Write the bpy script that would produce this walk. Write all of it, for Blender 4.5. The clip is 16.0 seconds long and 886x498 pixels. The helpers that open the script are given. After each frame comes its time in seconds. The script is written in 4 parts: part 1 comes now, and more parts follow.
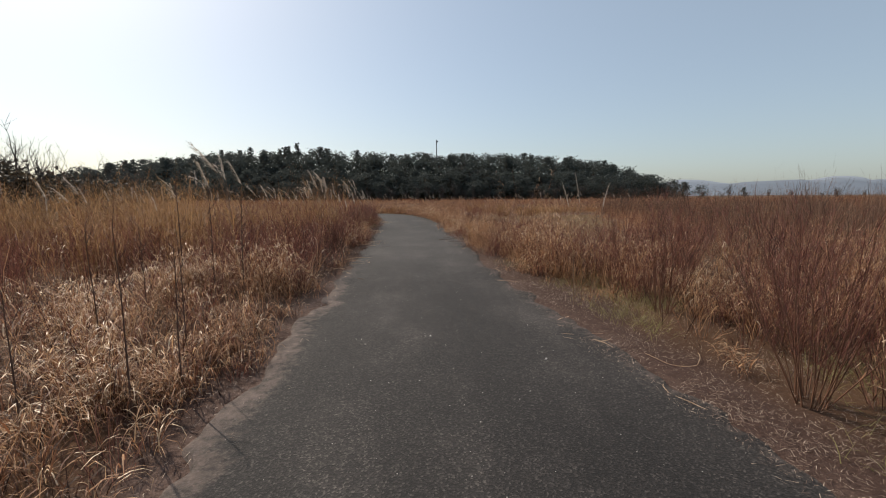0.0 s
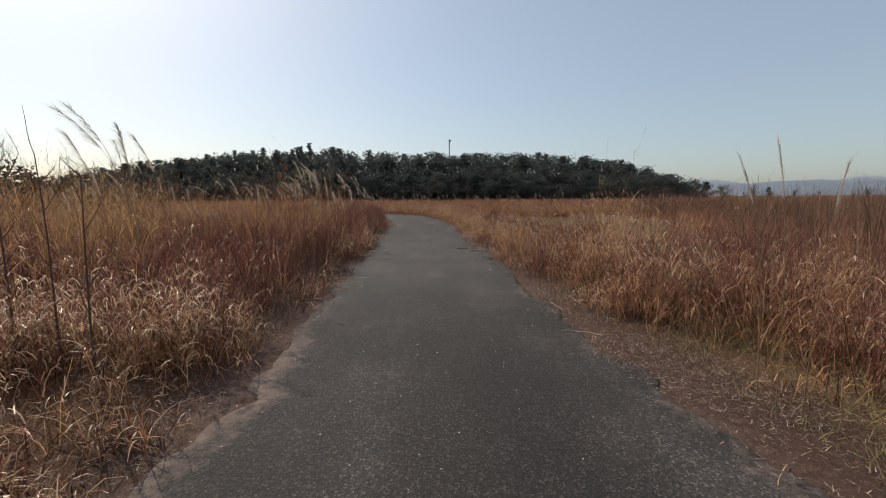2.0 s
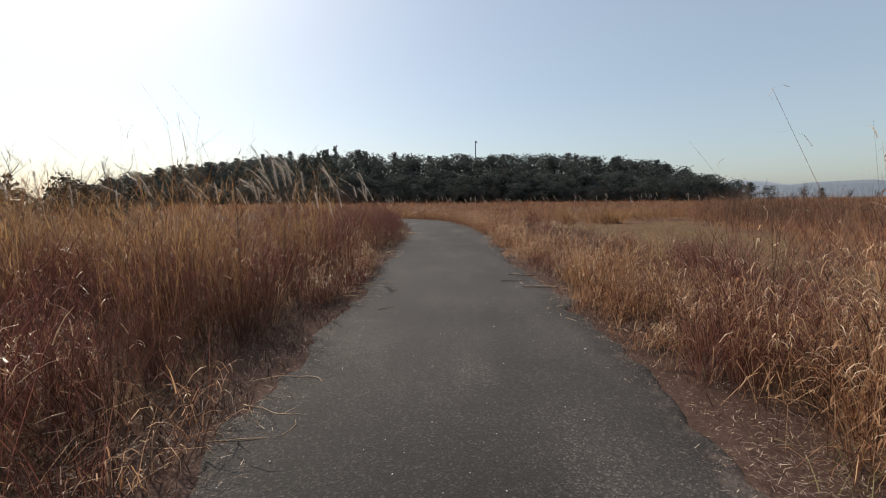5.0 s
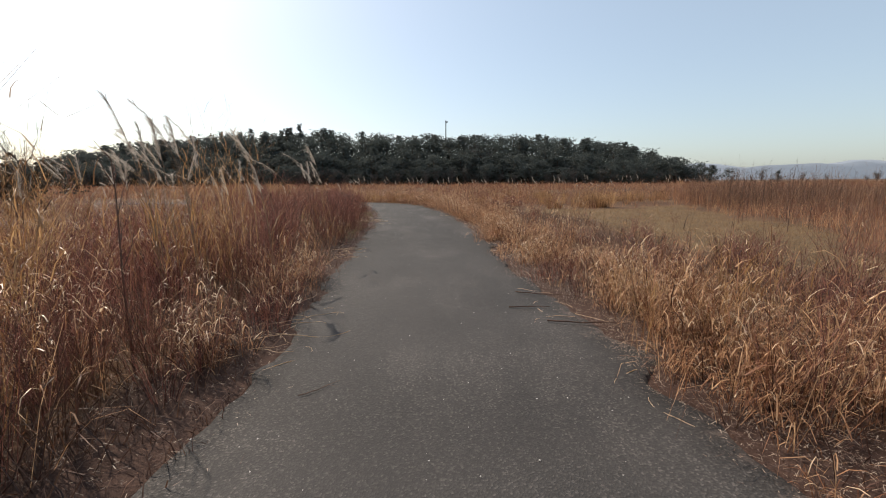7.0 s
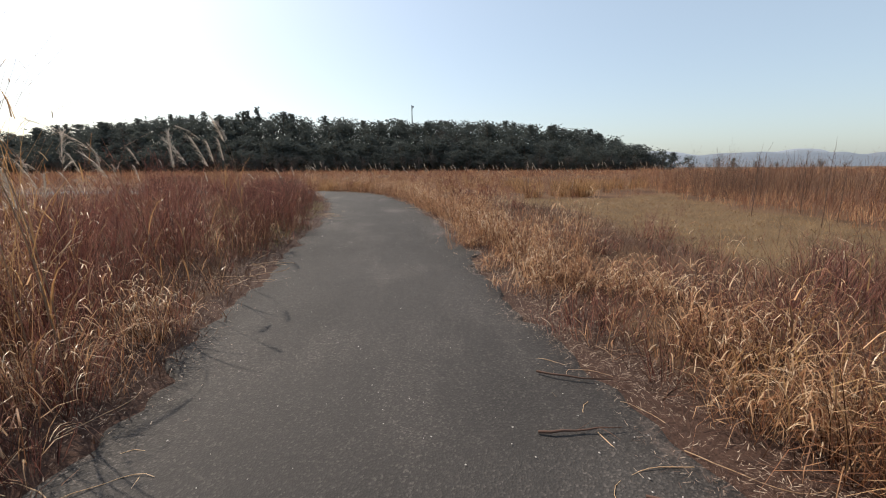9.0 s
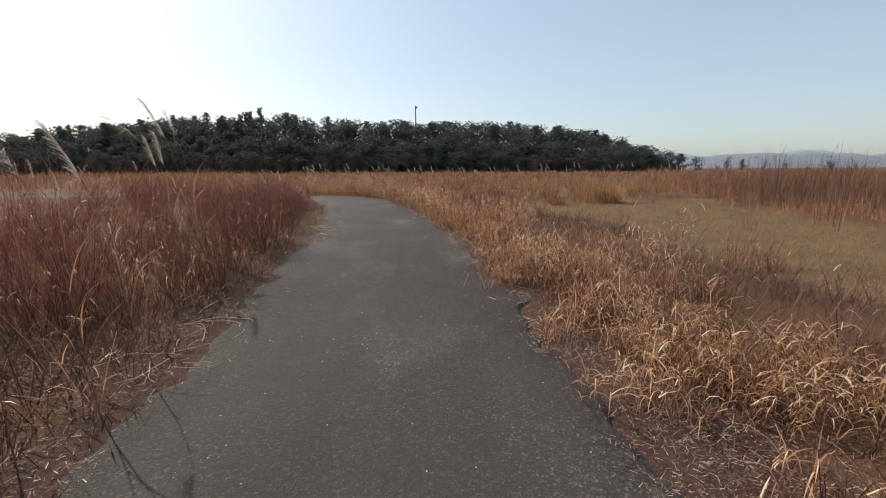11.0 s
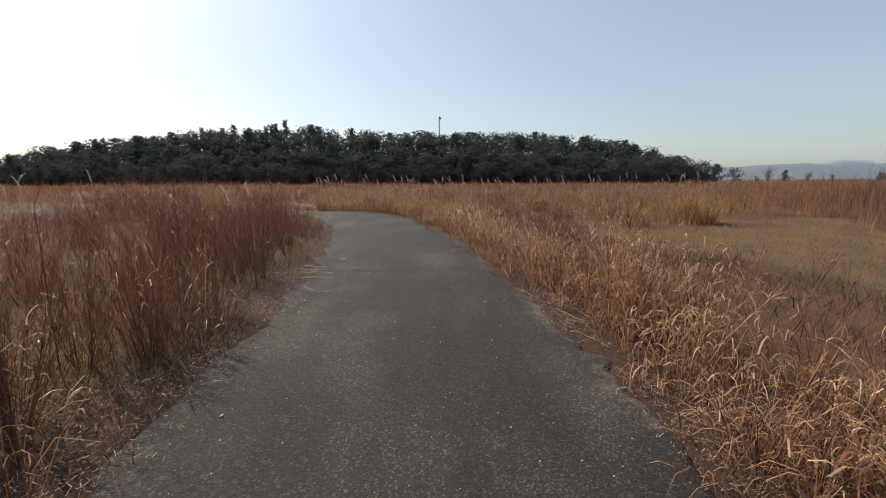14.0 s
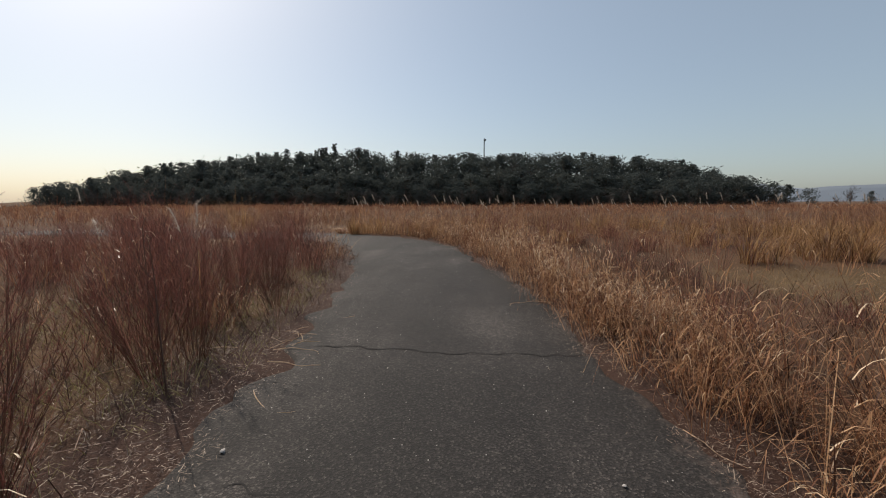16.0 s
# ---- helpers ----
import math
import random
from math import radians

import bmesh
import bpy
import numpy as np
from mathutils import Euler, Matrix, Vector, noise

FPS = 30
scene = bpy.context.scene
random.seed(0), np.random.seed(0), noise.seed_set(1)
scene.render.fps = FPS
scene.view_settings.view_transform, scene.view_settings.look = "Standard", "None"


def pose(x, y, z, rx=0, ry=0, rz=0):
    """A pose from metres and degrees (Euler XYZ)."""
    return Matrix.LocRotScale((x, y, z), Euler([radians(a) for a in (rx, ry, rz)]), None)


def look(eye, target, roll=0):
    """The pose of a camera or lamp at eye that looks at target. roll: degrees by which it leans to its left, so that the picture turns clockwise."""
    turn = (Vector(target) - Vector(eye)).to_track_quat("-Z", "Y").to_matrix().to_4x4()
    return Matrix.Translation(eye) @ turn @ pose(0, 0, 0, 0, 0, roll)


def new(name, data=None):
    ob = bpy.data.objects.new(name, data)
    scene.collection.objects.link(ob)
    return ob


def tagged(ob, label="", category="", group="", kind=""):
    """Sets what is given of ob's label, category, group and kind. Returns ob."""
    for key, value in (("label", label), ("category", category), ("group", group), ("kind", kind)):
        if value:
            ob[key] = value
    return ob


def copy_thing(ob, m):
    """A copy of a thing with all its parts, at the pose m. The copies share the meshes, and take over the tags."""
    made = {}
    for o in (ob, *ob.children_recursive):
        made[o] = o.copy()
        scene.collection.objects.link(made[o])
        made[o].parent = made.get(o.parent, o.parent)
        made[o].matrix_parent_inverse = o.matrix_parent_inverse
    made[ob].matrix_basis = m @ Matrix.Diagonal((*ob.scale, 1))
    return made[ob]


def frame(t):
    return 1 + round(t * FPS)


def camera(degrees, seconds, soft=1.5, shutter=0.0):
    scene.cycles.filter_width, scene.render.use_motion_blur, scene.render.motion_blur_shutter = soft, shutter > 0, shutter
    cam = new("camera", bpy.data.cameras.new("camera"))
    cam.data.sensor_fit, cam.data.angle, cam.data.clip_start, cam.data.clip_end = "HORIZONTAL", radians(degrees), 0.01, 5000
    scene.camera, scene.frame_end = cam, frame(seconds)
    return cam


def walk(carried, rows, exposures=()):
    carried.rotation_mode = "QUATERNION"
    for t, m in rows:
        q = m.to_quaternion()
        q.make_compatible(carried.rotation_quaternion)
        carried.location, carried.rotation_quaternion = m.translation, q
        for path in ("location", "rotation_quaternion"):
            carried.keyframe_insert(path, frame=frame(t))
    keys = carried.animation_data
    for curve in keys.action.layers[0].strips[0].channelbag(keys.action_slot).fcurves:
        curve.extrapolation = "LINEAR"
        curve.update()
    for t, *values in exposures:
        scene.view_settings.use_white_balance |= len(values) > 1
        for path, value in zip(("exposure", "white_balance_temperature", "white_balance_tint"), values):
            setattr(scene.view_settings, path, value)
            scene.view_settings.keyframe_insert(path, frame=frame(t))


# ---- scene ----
cam = camera(94.5, 16.0, soft=1.1)
PATH = [
    (0, (0.855, 0.555, 1.613), (0.875, 2.539, 1.361), -0.4),
    (0.5, (0.819, 1.388, 1.579), (0.834, 3.372, 1.327), -0.5),
    (1, (0.766, 2.179, 1.552), (0.773, 4.162, 1.298), -0.5),
    (1.5, (0.745, 2.976, 1.54), (0.738, 4.959, 1.286), -0.4),
    (2, (0.678, 3.688, 1.538), (0.639, 5.672, 1.288), -0.4),
    (2.5, (0.67, 4.422, 1.543), (0.581, 6.406, 1.302), -0.4),
    (3, (0.674, 5.148, 1.527), (0.536, 7.13, 1.297), -0.4),
    (3.5, (0.634, 5.932, 1.524), (0.465, 7.912, 1.301), -0.4),
    (4, (0.608, 6.685, 1.531), (0.427, 8.664, 1.309), -0.5),
    (6.5, (0.068, 10.107, 1.579), (0.003, 12.083, 1.279), -0.5),
    (7, (0.089, 10.842, 1.562), (0.071, 12.815, 1.236), -0.4),
    (7.5, (0.105, 11.508, 1.553), (0.134, 13.477, 1.204), -0.5),
    (8, (0.151, 12.229, 1.533), (0.229, 14.193, 1.165), -0.3),
    (8.5, (0.15, 12.934, 1.529), (0.267, 14.893, 1.146), -0.3),
    (9, (0.167, 13.652, 1.516), (0.304, 15.609, 1.128), -0.3),
    (11.5, (-0.121, 16.661, 1.597), (-0.01, 18.621, 1.216), -0.3),
    (12, (-0.222, 17.424, 1.575), (-0.131, 19.386, 1.196), -0.4),
    (12.5, (-0.296, 18.154, 1.575), (-0.227, 20.118, 1.199), -0.3),
    (13, (-0.366, 18.904, 1.574), (-0.316, 20.87, 1.205), -0.3),
    (13.5, (-0.374, 19.635, 1.577), (-0.34, 21.603, 1.223), -0.4),
    (14, (-0.436, 20.367, 1.573), (-0.417, 22.34, 1.243), -0.3),
    (14.5, (-0.45, 21.105, 1.564), (-0.456, 23.082, 1.262), -0.2),
    (15, (-0.497, 21.86, 1.545), (-0.543, 23.841, 1.271), -0.3),
    (15.5, (-0.5, 22.617, 1.544), (-0.612, 24.599, 1.296), -0.2),
    (16, (-0.62, 23.329, 1.544), (-0.81, 25.307, 1.317), -0.2),
]
walk(cam, [(t, look(eye, target, roll)) for t, eye, target, roll in PATH],
     [(t, stops, 6650, 10) for t, stops in ((0.0, -0.16), (3.5, -0.27), (5.0, -0.1), (7.0, 0.18), (9.0, 0.25), (11.5, 0.12), (12.5, 0.18), (14.0, 0.0), (15.0, -0.22), (16.0, -0.35))])

# ---- world, sun ----
SUN_AZ = radians(-46)      # from +y towards +x
SUN_EL = radians(43)
world = bpy.data.worlds.new("world")
scene.world = world
world.use_nodes = True
wn = world.node_tree.nodes
sky = wn.new("ShaderNodeTexSky")
sky.sky_type = "NISHITA"
sky.sun_disc = False
sky.sun_elevation = SUN_EL
sky.sun_rotation = SUN_AZ
sky.air_density, sky.dust_density, sky.ozone_density = 1.0, 1.8, 2.5
wn["Background"].inputs["Strength"].default_value = 0.095
haze = wn.new("ShaderNodeMix")          # thin veil of haze over the whole sky
haze.data_type, haze.blend_type = "RGBA", "ADD"
haze.inputs[0].default_value = 1.0
haze.inputs[7].default_value = (2.35, 2.7, 2.75, 1)
world.node_tree.links.new(sky.outputs[0], haze.inputs[6])
world.node_tree.links.new(haze.outputs[2], wn["Background"].inputs[0])
sun = new("sun", bpy.data.lights.new("sun", "SUN"))
sun.data.energy, sun.data.angle, sun.data.color = 4.95, radians(0.6), (1.0, 0.88, 0.74)
sun_from = Vector((math.sin(SUN_AZ) * math.cos(SUN_EL), math.cos(SUN_AZ) * math.cos(SUN_EL), math.sin(SUN_EL)))
sun.matrix_world = look(sun_from * 50, (0, 0, 0))


# ---- materials ----
class Nodes:
    """A node material under construction."""

    def __init__(self, name, rough=0.8, spec=0.3):
        self.mat = bpy.data.materials.new(name)
        self.mat.use_nodes = True
        self.tree = self.mat.node_tree
        self.bsdf = self.tree.nodes["Principled BSDF"]
        self.bsdf.inputs["Roughness"].default_value = rough
        self.bsdf.inputs["Specular IOR Level"].default_value = spec
        self.coord = self.tree.nodes.new("ShaderNodeTexCoord").outputs["Object"]

    def add(self, kind, **values):
        n = self.tree.nodes.new(kind)
        for key, v in values.items():
            n.inputs[key].default_value = v
        return n

    def link(self, a, b):
        self.tree.links.new(a, b)

    def noise(self, scale, detail=4.0, rough=0.55, stretch=None):
        n = self.add("ShaderNodeTexNoise", Scale=scale, Detail=detail, Roughness=rough)
        src = self.coord
        if stretch:
            m = self.add("ShaderNodeMapping")
            m.inputs["Scale"].default_value = stretch
            self.link(self.coord, m.inputs[0])
            src = m.outputs[0]
        self.link(src, n.inputs["Vector"])
        return n.outputs["Fac"]

    def ramp(self, fac, stops):
        r = self.add("ShaderNodeValToRGB")
        e = r.color_ramp.elements
        while len(e) < len(stops):
            e.new(0.5)
        for el, (p, c) in zip(e, stops):
            el.position, el.color = p, (*c, 1) if len(c) == 3 else c
        self.link(fac, r.inputs[0])
        return r.outputs[0]

    def mix(self, fac, a, b, blend="MIX"):
        m = self.add("ShaderNodeMix")
        m.data_type, m.blend_type = "RGBA", blend
        for v, sock in ((fac, m.inputs[0]), (a, m.inputs[6]), (b, m.inputs[7])):
            if isinstance(v, (int, float)):
                sock.default_value = v
            elif isinstance(v, tuple):
                sock.default_value = (*v, 1)
            else:
                self.link(v, sock)
        return m.outputs[2]

    def math(self, op, a, b=0.0):
        m = self.add("ShaderNodeMath")
        m.operation = op
        for v, sock in ((a, m.inputs[0]), (b, m.inputs[1])):
            if isinstance(v, (int, float)):
                sock.default_value = v
            else:
                self.link(v, sock)
        return m.outputs[0]

    def attr(self, name):
        a = self.add("ShaderNodeAttribute")
        a.attribute_name = name
        return a.outputs["Fac"]

    def island(self):
        return self.add("ShaderNodeNewGeometry").outputs["Random Per Island"]

    def rand(self):
        return self.add("ShaderNodeObjectInfo").outputs["Random"]

    def colour(self, sock):
        self.link(sock, self.bsdf.inputs["Base Color"])
        self.base = sock
        return self

    def bump(self, fac, strength=0.4, distance=0.01):
        b = self.add("ShaderNodeBump", Strength=strength, Distance=distance)
        self.link(fac, b.inputs["Height"])
        self.link(b.outputs[0], self.bsdf.inputs["Normal"])
        return self

    def thin(self, amount):
        """Lets light through, as dry leaves do."""
        t = self.add("ShaderNodeBsdfTranslucent")
        self.link(self.base, t.inputs["Color"])
        m = self.add("ShaderNodeMixShader", Fac=amount)
        self.link(self.bsdf.outputs[0], m.inputs[1])
        self.link(t.outputs[0], m.inputs[2])
        self.link(m.outputs[0], self.tree.nodes["Material Output"].inputs[0])
        return self


def leafy(name, stops, through_light=0.35, patch=0.5, rough=0.6, by="island", wide=0.4, spec=0.35):
    """Dry or living leaves: each blade its own tone, with broad patches."""
    n = Nodes(name, rough, spec)
    r = n.island() if by == "island" else n.rand()
    big = n.math("ADD", n.math("MULTIPLY", n.noise(wide, 2.0), 0.5), n.math("MULTIPLY", n.noise(2.2, 1.0), 0.5))
    fac = n.math("ADD", n.math("MULTIPLY", r, 1 - patch), n.math("MULTIPLY", big, patch))
    c = n.ramp(fac, stops)
    streak = n.noise(25.0, 2.0)
    c = n.mix(0.3, c, n.mix(streak, (0.5, 0.5, 0.5), (1.0, 1.0, 1.0)), "MULTIPLY")
    n.colour(c)
    if through_light:
        n.thin(through_light)
    return n.mat


M_FUZZ = leafy("russet_stem", [(0.25, (0.039, 0.014, 0.012)), (0.42, (0.128, 0.042, 0.034)), (0.6, (0.211, 0.077, 0.058)), (0.8, (0.399, 0.188, 0.134))], 0.3, 0.38)
M_STRAW = leafy("dry_straw_leaf", [(0.25, (0.049, 0.019, 0.010)), (0.42, (0.203, 0.083, 0.042)), (0.58, (0.407, 0.200, 0.103)), (0.82, (0.749, 0.480, 0.271))], 0.4, 0.4)
# pale straw tone; on the standing grass it doubles as painted sun glints
M_CURL = leafy("pale_straw_and_painted_glint", [(0.2, (0.291, 0.160, 0.084)), (0.45, (0.624, 0.420, 0.242)), (0.75, (0.936, 0.730, 0.503))], 0.35, 0.35, 0.40, spec=0.5)
M_WEED = leafy("brown_field_weed", [(0.25, (0.055, 0.03, 0.021)), (0.5, (0.155, 0.082, 0.054)), (0.8, (0.34, 0.21, 0.13))], 0.25, 0.5, wide=0.25)
M_GOLD = leafy("golden_reed_leaf", [(0.25, (0.086, 0.040, 0.021)), (0.45, (0.267, 0.136, 0.060)), (0.75, (0.553, 0.343, 0.163))], 0.45)
M_FAR = leafy("field_grass", [(0.28, (0.074, 0.031, 0.020)), (0.44, (0.193, 0.076, 0.047)), (0.55, (0.334, 0.153, 0.084)), (0.68, (0.694, 0.408, 0.213))], 0.3, 0.7, wide=0.13)
M_MOWN = leafy("mown_grass", [(0.25, (0.146, 0.082, 0.042)), (0.5, (0.314, 0.188, 0.094)), (0.8, (0.515, 0.337, 0.173))], 0.25)
M_GREEN = leafy("sparse_green_grass", [(0.1, (0.16, 0.14, 0.06)), (0.5, (0.26, 0.23, 0.09)), (0.9, (0.42, 0.34, 0.17))], 0.3)
M_LITTER = leafy("straw_litter", [(0.1, (0.037, 0.022, 0.018)), (0.45, (0.138, 0.088, 0.068)), (0.68, (0.285, 0.206, 0.155)), (0.9, (0.570, 0.470, 0.370))], 0.1, 0.2)
M_PLUME = leafy("silver_plume", [(0.1, (0.45, 0.38, 0.31)), (0.9, (0.68, 0.61, 0.53))], 0.5)
M_STALK = leafy("dark_dry_stalk", [(0.2, (0.06, 0.032, 0.024)), (0.8, (0.14, 0.075, 0.05))], 0, 0.3, 0.7)
M_SHRUB = leafy("shrub_twig", [(0.2, (0.080, 0.042, 0.027)), (0.8, (0.246, 0.119, 0.068))], 0.1, 0.2, 0.7)
# needle green lightened towards blue-grey: distance haze mixed into the colour
M_PINE = leafy("pine_needles_haze_tint", [(0.2, (0.072, 0.085, 0.084)), (0.5, (0.098, 0.112, 0.105)), (0.8, (0.122, 0.134, 0.120))], 0.35, 0.55, 0.95, wide=0.045, spec=0.05)
M_BARE = leafy("bare_branch", [(0.1, (0.05, 0.042, 0.038)), (0.9, (0.13, 0.11, 0.098))], 0, 0.3, 0.8)
# brown of dead stems, darkened to paint in the shade at the grass base
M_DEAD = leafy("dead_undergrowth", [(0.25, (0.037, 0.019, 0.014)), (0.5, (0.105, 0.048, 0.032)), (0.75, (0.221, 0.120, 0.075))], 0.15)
M_REED = leafy("reed_stem", [(0.2, (0.13, 0.075, 0.045)), (0.8, (0.32, 0.21, 0.13))], 0.1, 0.3)
M_TANGLE = leafy("creeper_leaves", [(0.2, (0.035, 0.03, 0.02)), (0.5, (0.07, 0.055, 0.035)), (0.8, (0.13, 0.095, 0.06))], 0.1, 0.35)
M_BARK = leafy("pine_bark", [(0.1, (0.05, 0.036, 0.028)), (0.9, (0.13, 0.09, 0.07))], 0, 0.5, 0.9)


def asphalt():
    n = Nodes("worn_asphalt", 0.85, 0.35)
    big = n.noise(0.55, 4.0, 0.6)
    lanes = n.noise(1.1, 3.0, 0.6, (1.0, 0.22, 1.0))
    tone = n.ramp(n.math("ADD", n.math("MULTIPLY", big, 0.5), n.math("MULTIPLY", lanes, 0.5)),
                  [(0.32, (0.0120, 0.0108, 0.0104)), (0.5, (0.0235, 0.021, 0.0200)), (0.68, (0.054, 0.048, 0.0445))])
    v = n.add("ShaderNodeTexVoronoi", Scale=88.0)
    n.link(n.coord, v.inputs["Vector"])
    grit = n.ramp(v.outputs["Color"], [(0.0, (0.3, 0.3, 0.3)), (0.5, (0.74, 0.74, 0.74)), (0.75, (1.5, 1.47, 1.44)), (0.92, (3.6, 3.5, 3.4))])
    c = n.mix(0.85, tone, grit, "MULTIPLY")
    c = n.mix(n.attr("worn"), c, n.mix(0.5, c, (0.075, 0.069, 0.066)))
    fine = n.noise(9.0, 5.0, 0.7)
    dust = n.math("SUBTRACT", n.math("ADD", n.attr("rim"), n.math("MULTIPLY", n.math("ADD", big, fine), 0.85)), 1.17)
    dust = n.ramp(dust, [(0.0, (0, 0, 0)), (0.35, (1, 1, 1))])
    sand = n.mix(fine, (0.085, 0.062, 0.053), (0.22, 0.165, 0.14))
    c = n.mix(n.math("MULTIPLY", dust, 0.75), c, sand)
    n.colour(c)
    n.bump(n.math("ADD", v.outputs["Distance"], n.math("MULTIPLY", fine, 0.5)), 0.55, 0.006)
    return n.mat


def soil():
    n = Nodes("verge_soil_and_litter", 0.95, 0.15)
    a, b, c3 = n.noise(0.35, 4.0), n.noise(14.0, 6.0, 0.7), n.noise(60.0, 4.0, 0.7)
    field = n.ramp(a, [(0.3, (0.075, 0.042, 0.027)), (0.55, (0.13, 0.076, 0.044)), (0.75, (0.20, 0.13, 0.07))])
    bare = n.mix(b, (0.040, 0.025, 0.020), (0.115, 0.070, 0.056))
    col = n.mix(n.attr("verge"), field, bare)
    col = n.mix(n.math("MULTIPLY", n.attr("sand"), n.ramp(n.math("ADD", n.math("MULTIPLY", b, 0.6), n.math("MULTIPLY", n.noise(2.5, 4.0), 0.4)), [(0.38, (0, 0, 0)), (0.56, (1, 1, 1))])), col, n.mix(b, (0.10, 0.07, 0.06), (0.25, 0.182, 0.155)))
    col = n.mix(n.attr("mown"), col, n.mix(n.noise(0.9, 4.0), (0.06, 0.038, 0.023), (0.22, 0.152, 0.082)))
    col = n.mix(n.attr("wood"), col, n.mix(b, (0.03, 0.026, 0.018), (0.07, 0.055, 0.035)))
    col = n.mix(0.6, col, n.ramp(c3, [(0.3, (0.45, 0.42, 0.4)), (0.7, (1.15, 1.1, 1.05))]), "MULTIPLY")
    n.colour(col)
    n.bump(n.math("ADD", b, c3), 0.8, 0.02)
    return n.mat


def plain(name, c1, c2, scale=6.0, rough=0.7, metal=0.0):
    n = Nodes(name, rough)
    n.bsdf.inputs["Metallic"].default_value = metal
    f = n.noise(scale, 5.0)
    n.colour(n.mix(f, c1, c2)).bump(f, 0.2, 0.01)
    return n.mat


M_ROAD, M_SOIL = asphalt(), soil()
M_STONE = plain("pale_stone", (0.30, 0.27, 0.25), (0.55, 0.52, 0.49), 20)
M_TAR = plain("tar_crack", (0.012, 0.011, 0.011), (0.03, 0.028, 0.027), 30, 0.95)
M_STEEL = plain("galvanised_steel", (0.07, 0.072, 0.076), (0.12, 0.122, 0.126), 3, 0.6, 0.2)
# aerial haze is painted into both hill colours, paler for the farther ridge
M_HILL = plain("wooded_hill_haze_tint", (0.15, 0.18, 0.22), (0.18, 0.21, 0.25), 0.01, 1.0)
M_HILL2 = plain("far_hill_haze_tint", (0.22, 0.255, 0.30), (0.25, 0.285, 0.33), 0.01, 1.0)

# ---- plan ----
rng = np.random.default_rng(7)


def fade(a, b, v):
    s = np.clip((v - a) / (b - a), 0, 1)
    return s * s * (3 - 2 * s)


def value_noise(x, y, cell, seed=0):
    """Smooth noise from 0 to 1 over the plan."""
    def corner(i, j):
        h = np.sin(i * 127.1 + j * 311.7 + seed * 74.7) * 43758.5453
        return h - np.floor(h)
    u, v = np.asarray(x) / cell, np.asarray(y) / cell
    i, j = np.floor(u), np.floor(v)
    a, b = u - i, v - j
    a, b = a * a * (3 - 2 * a), b * b * (3 - 2 * b)
    return (corner(i, j) * (1 - a) + corner(i + 1, j) * a) * (1 - b) + (corner(i, j + 1) * (1 - a) + corner(i + 1, j + 1) * a) * b


# the road's middle line: it runs ahead and bends away to the left
MID = np.array([(2.9, -30), (1.85, -8), (1.37, -1), (1.08, 3), (0.56, 8), (0.25, 12), (-0.04, 15.5), (-0.33, 19), (-0.50, 21.5), (-0.68, 24),
                (-1.02, 27), (-1.44, 30), (-2.1, 33), (-3.1, 36.5), (-4.9, 39.4), (-8.0, 41.3), (-13, 42.6), (-25, 43.5), (-60, 45)])
HALF = 1.62


def half_at(y):
    """Half the asphalt's width along the way."""
    return np.interp(np.asarray(y, float), [3, 5.5, 8, 12, 14, 16.5, 19, 21, 24, 27, 30, 36], [1.77, 1.74, 1.60, 1.58, 1.64, 1.57, 1.50, 1.66, 1.62, 1.56, 1.60, 1.68])


def smooth_line(p, n):
    out = []
    for i in range(1, len(p) - 2):
        for k in range(n):
            t = k / n
            a, b, c, d = p[i - 1], p[i], p[i + 1], p[i + 2]
            out.append(0.5 * (2 * b + (c - a) * t + (2 * a - 5 * b + 4 * c - d) * t * t + (3 * b - a - 3 * c + d) * t ** 3))
    out.append(p[-2])
    return np.array(out)


LINE = smooth_line(MID, 60)
TANG = np.gradient(LINE, axis=0)
TANG /= np.linalg.norm(TANG, axis=1)[:, None]
NORM = np.stack([TANG[:, 1], -TANG[:, 0]], 1)      # to the right of the way ahead


def off_road(x, y):
    """Metres outside the asphalt's edge (negative on it), and the side: 1 right, -1 left."""
    x, y = np.asarray(x, float), np.asarray(y, float)
    d, side = np.empty(x.size), np.empty(x.size)
    L, N = LINE[::8], NORM[::8]
    for s in range(0, x.size, 50000):
        dx, dy = x[s:s + 50000, None] - L[:, 0], y[s:s + 50000, None] - L[:, 1]
        q = dx * dx + dy * dy
        k = q.argmin(1)
        r = np.arange(k.size)
        d[s:s + 50000] = np.sqrt(q[r, k]) - half_at(L[k, 1])
        side[s:s + 50000] = np.sign(dx[r, k] * N[k, 0] + dy[r, k] * N[k, 1])
    return d, side


HILL_X = [-260, -215, -190, -165, -120, -70, -45, 0, 60, 95, 118, 128]
HILL_Z = [2, 6, 8, 11, 15, 17, 14, 14.4, 14.4, 10.5, 3, 0]


def mown_area(x, y):
    """1 on the mown patch beyond the verge on the right."""
    w = (value_noise(x, y, 2.5, 5) - 0.5) * 2.4
    near = 4.3 + w + np.clip(18 - y, 0, 9) * 0.5 - np.clip(y - 27, 0, 20) * 0.15
    far = np.interp(y, [16, 22, 24, 30, 38], [8, 10.5, 11.5, 13.5, 15]) + w
    return fade(0, 1.3, x - near) * fade(0, 1.0, far - x) * fade(15.5, 17, y + w) * fade(0, 1.5, 34.0 + w - y + 0.15 * (x - 6))


def ground_z(x, y):
    z = (value_noise(x, y, 3.1, 1) - 0.5) * 0.10 + (value_noise(x, y, 0.9, 2) - 0.5) * 0.04
    return z + np.interp(x, HILL_X, HILL_Z) * fade(193, 240, y) * (1 - 0.6 * fade(260, 330, y))


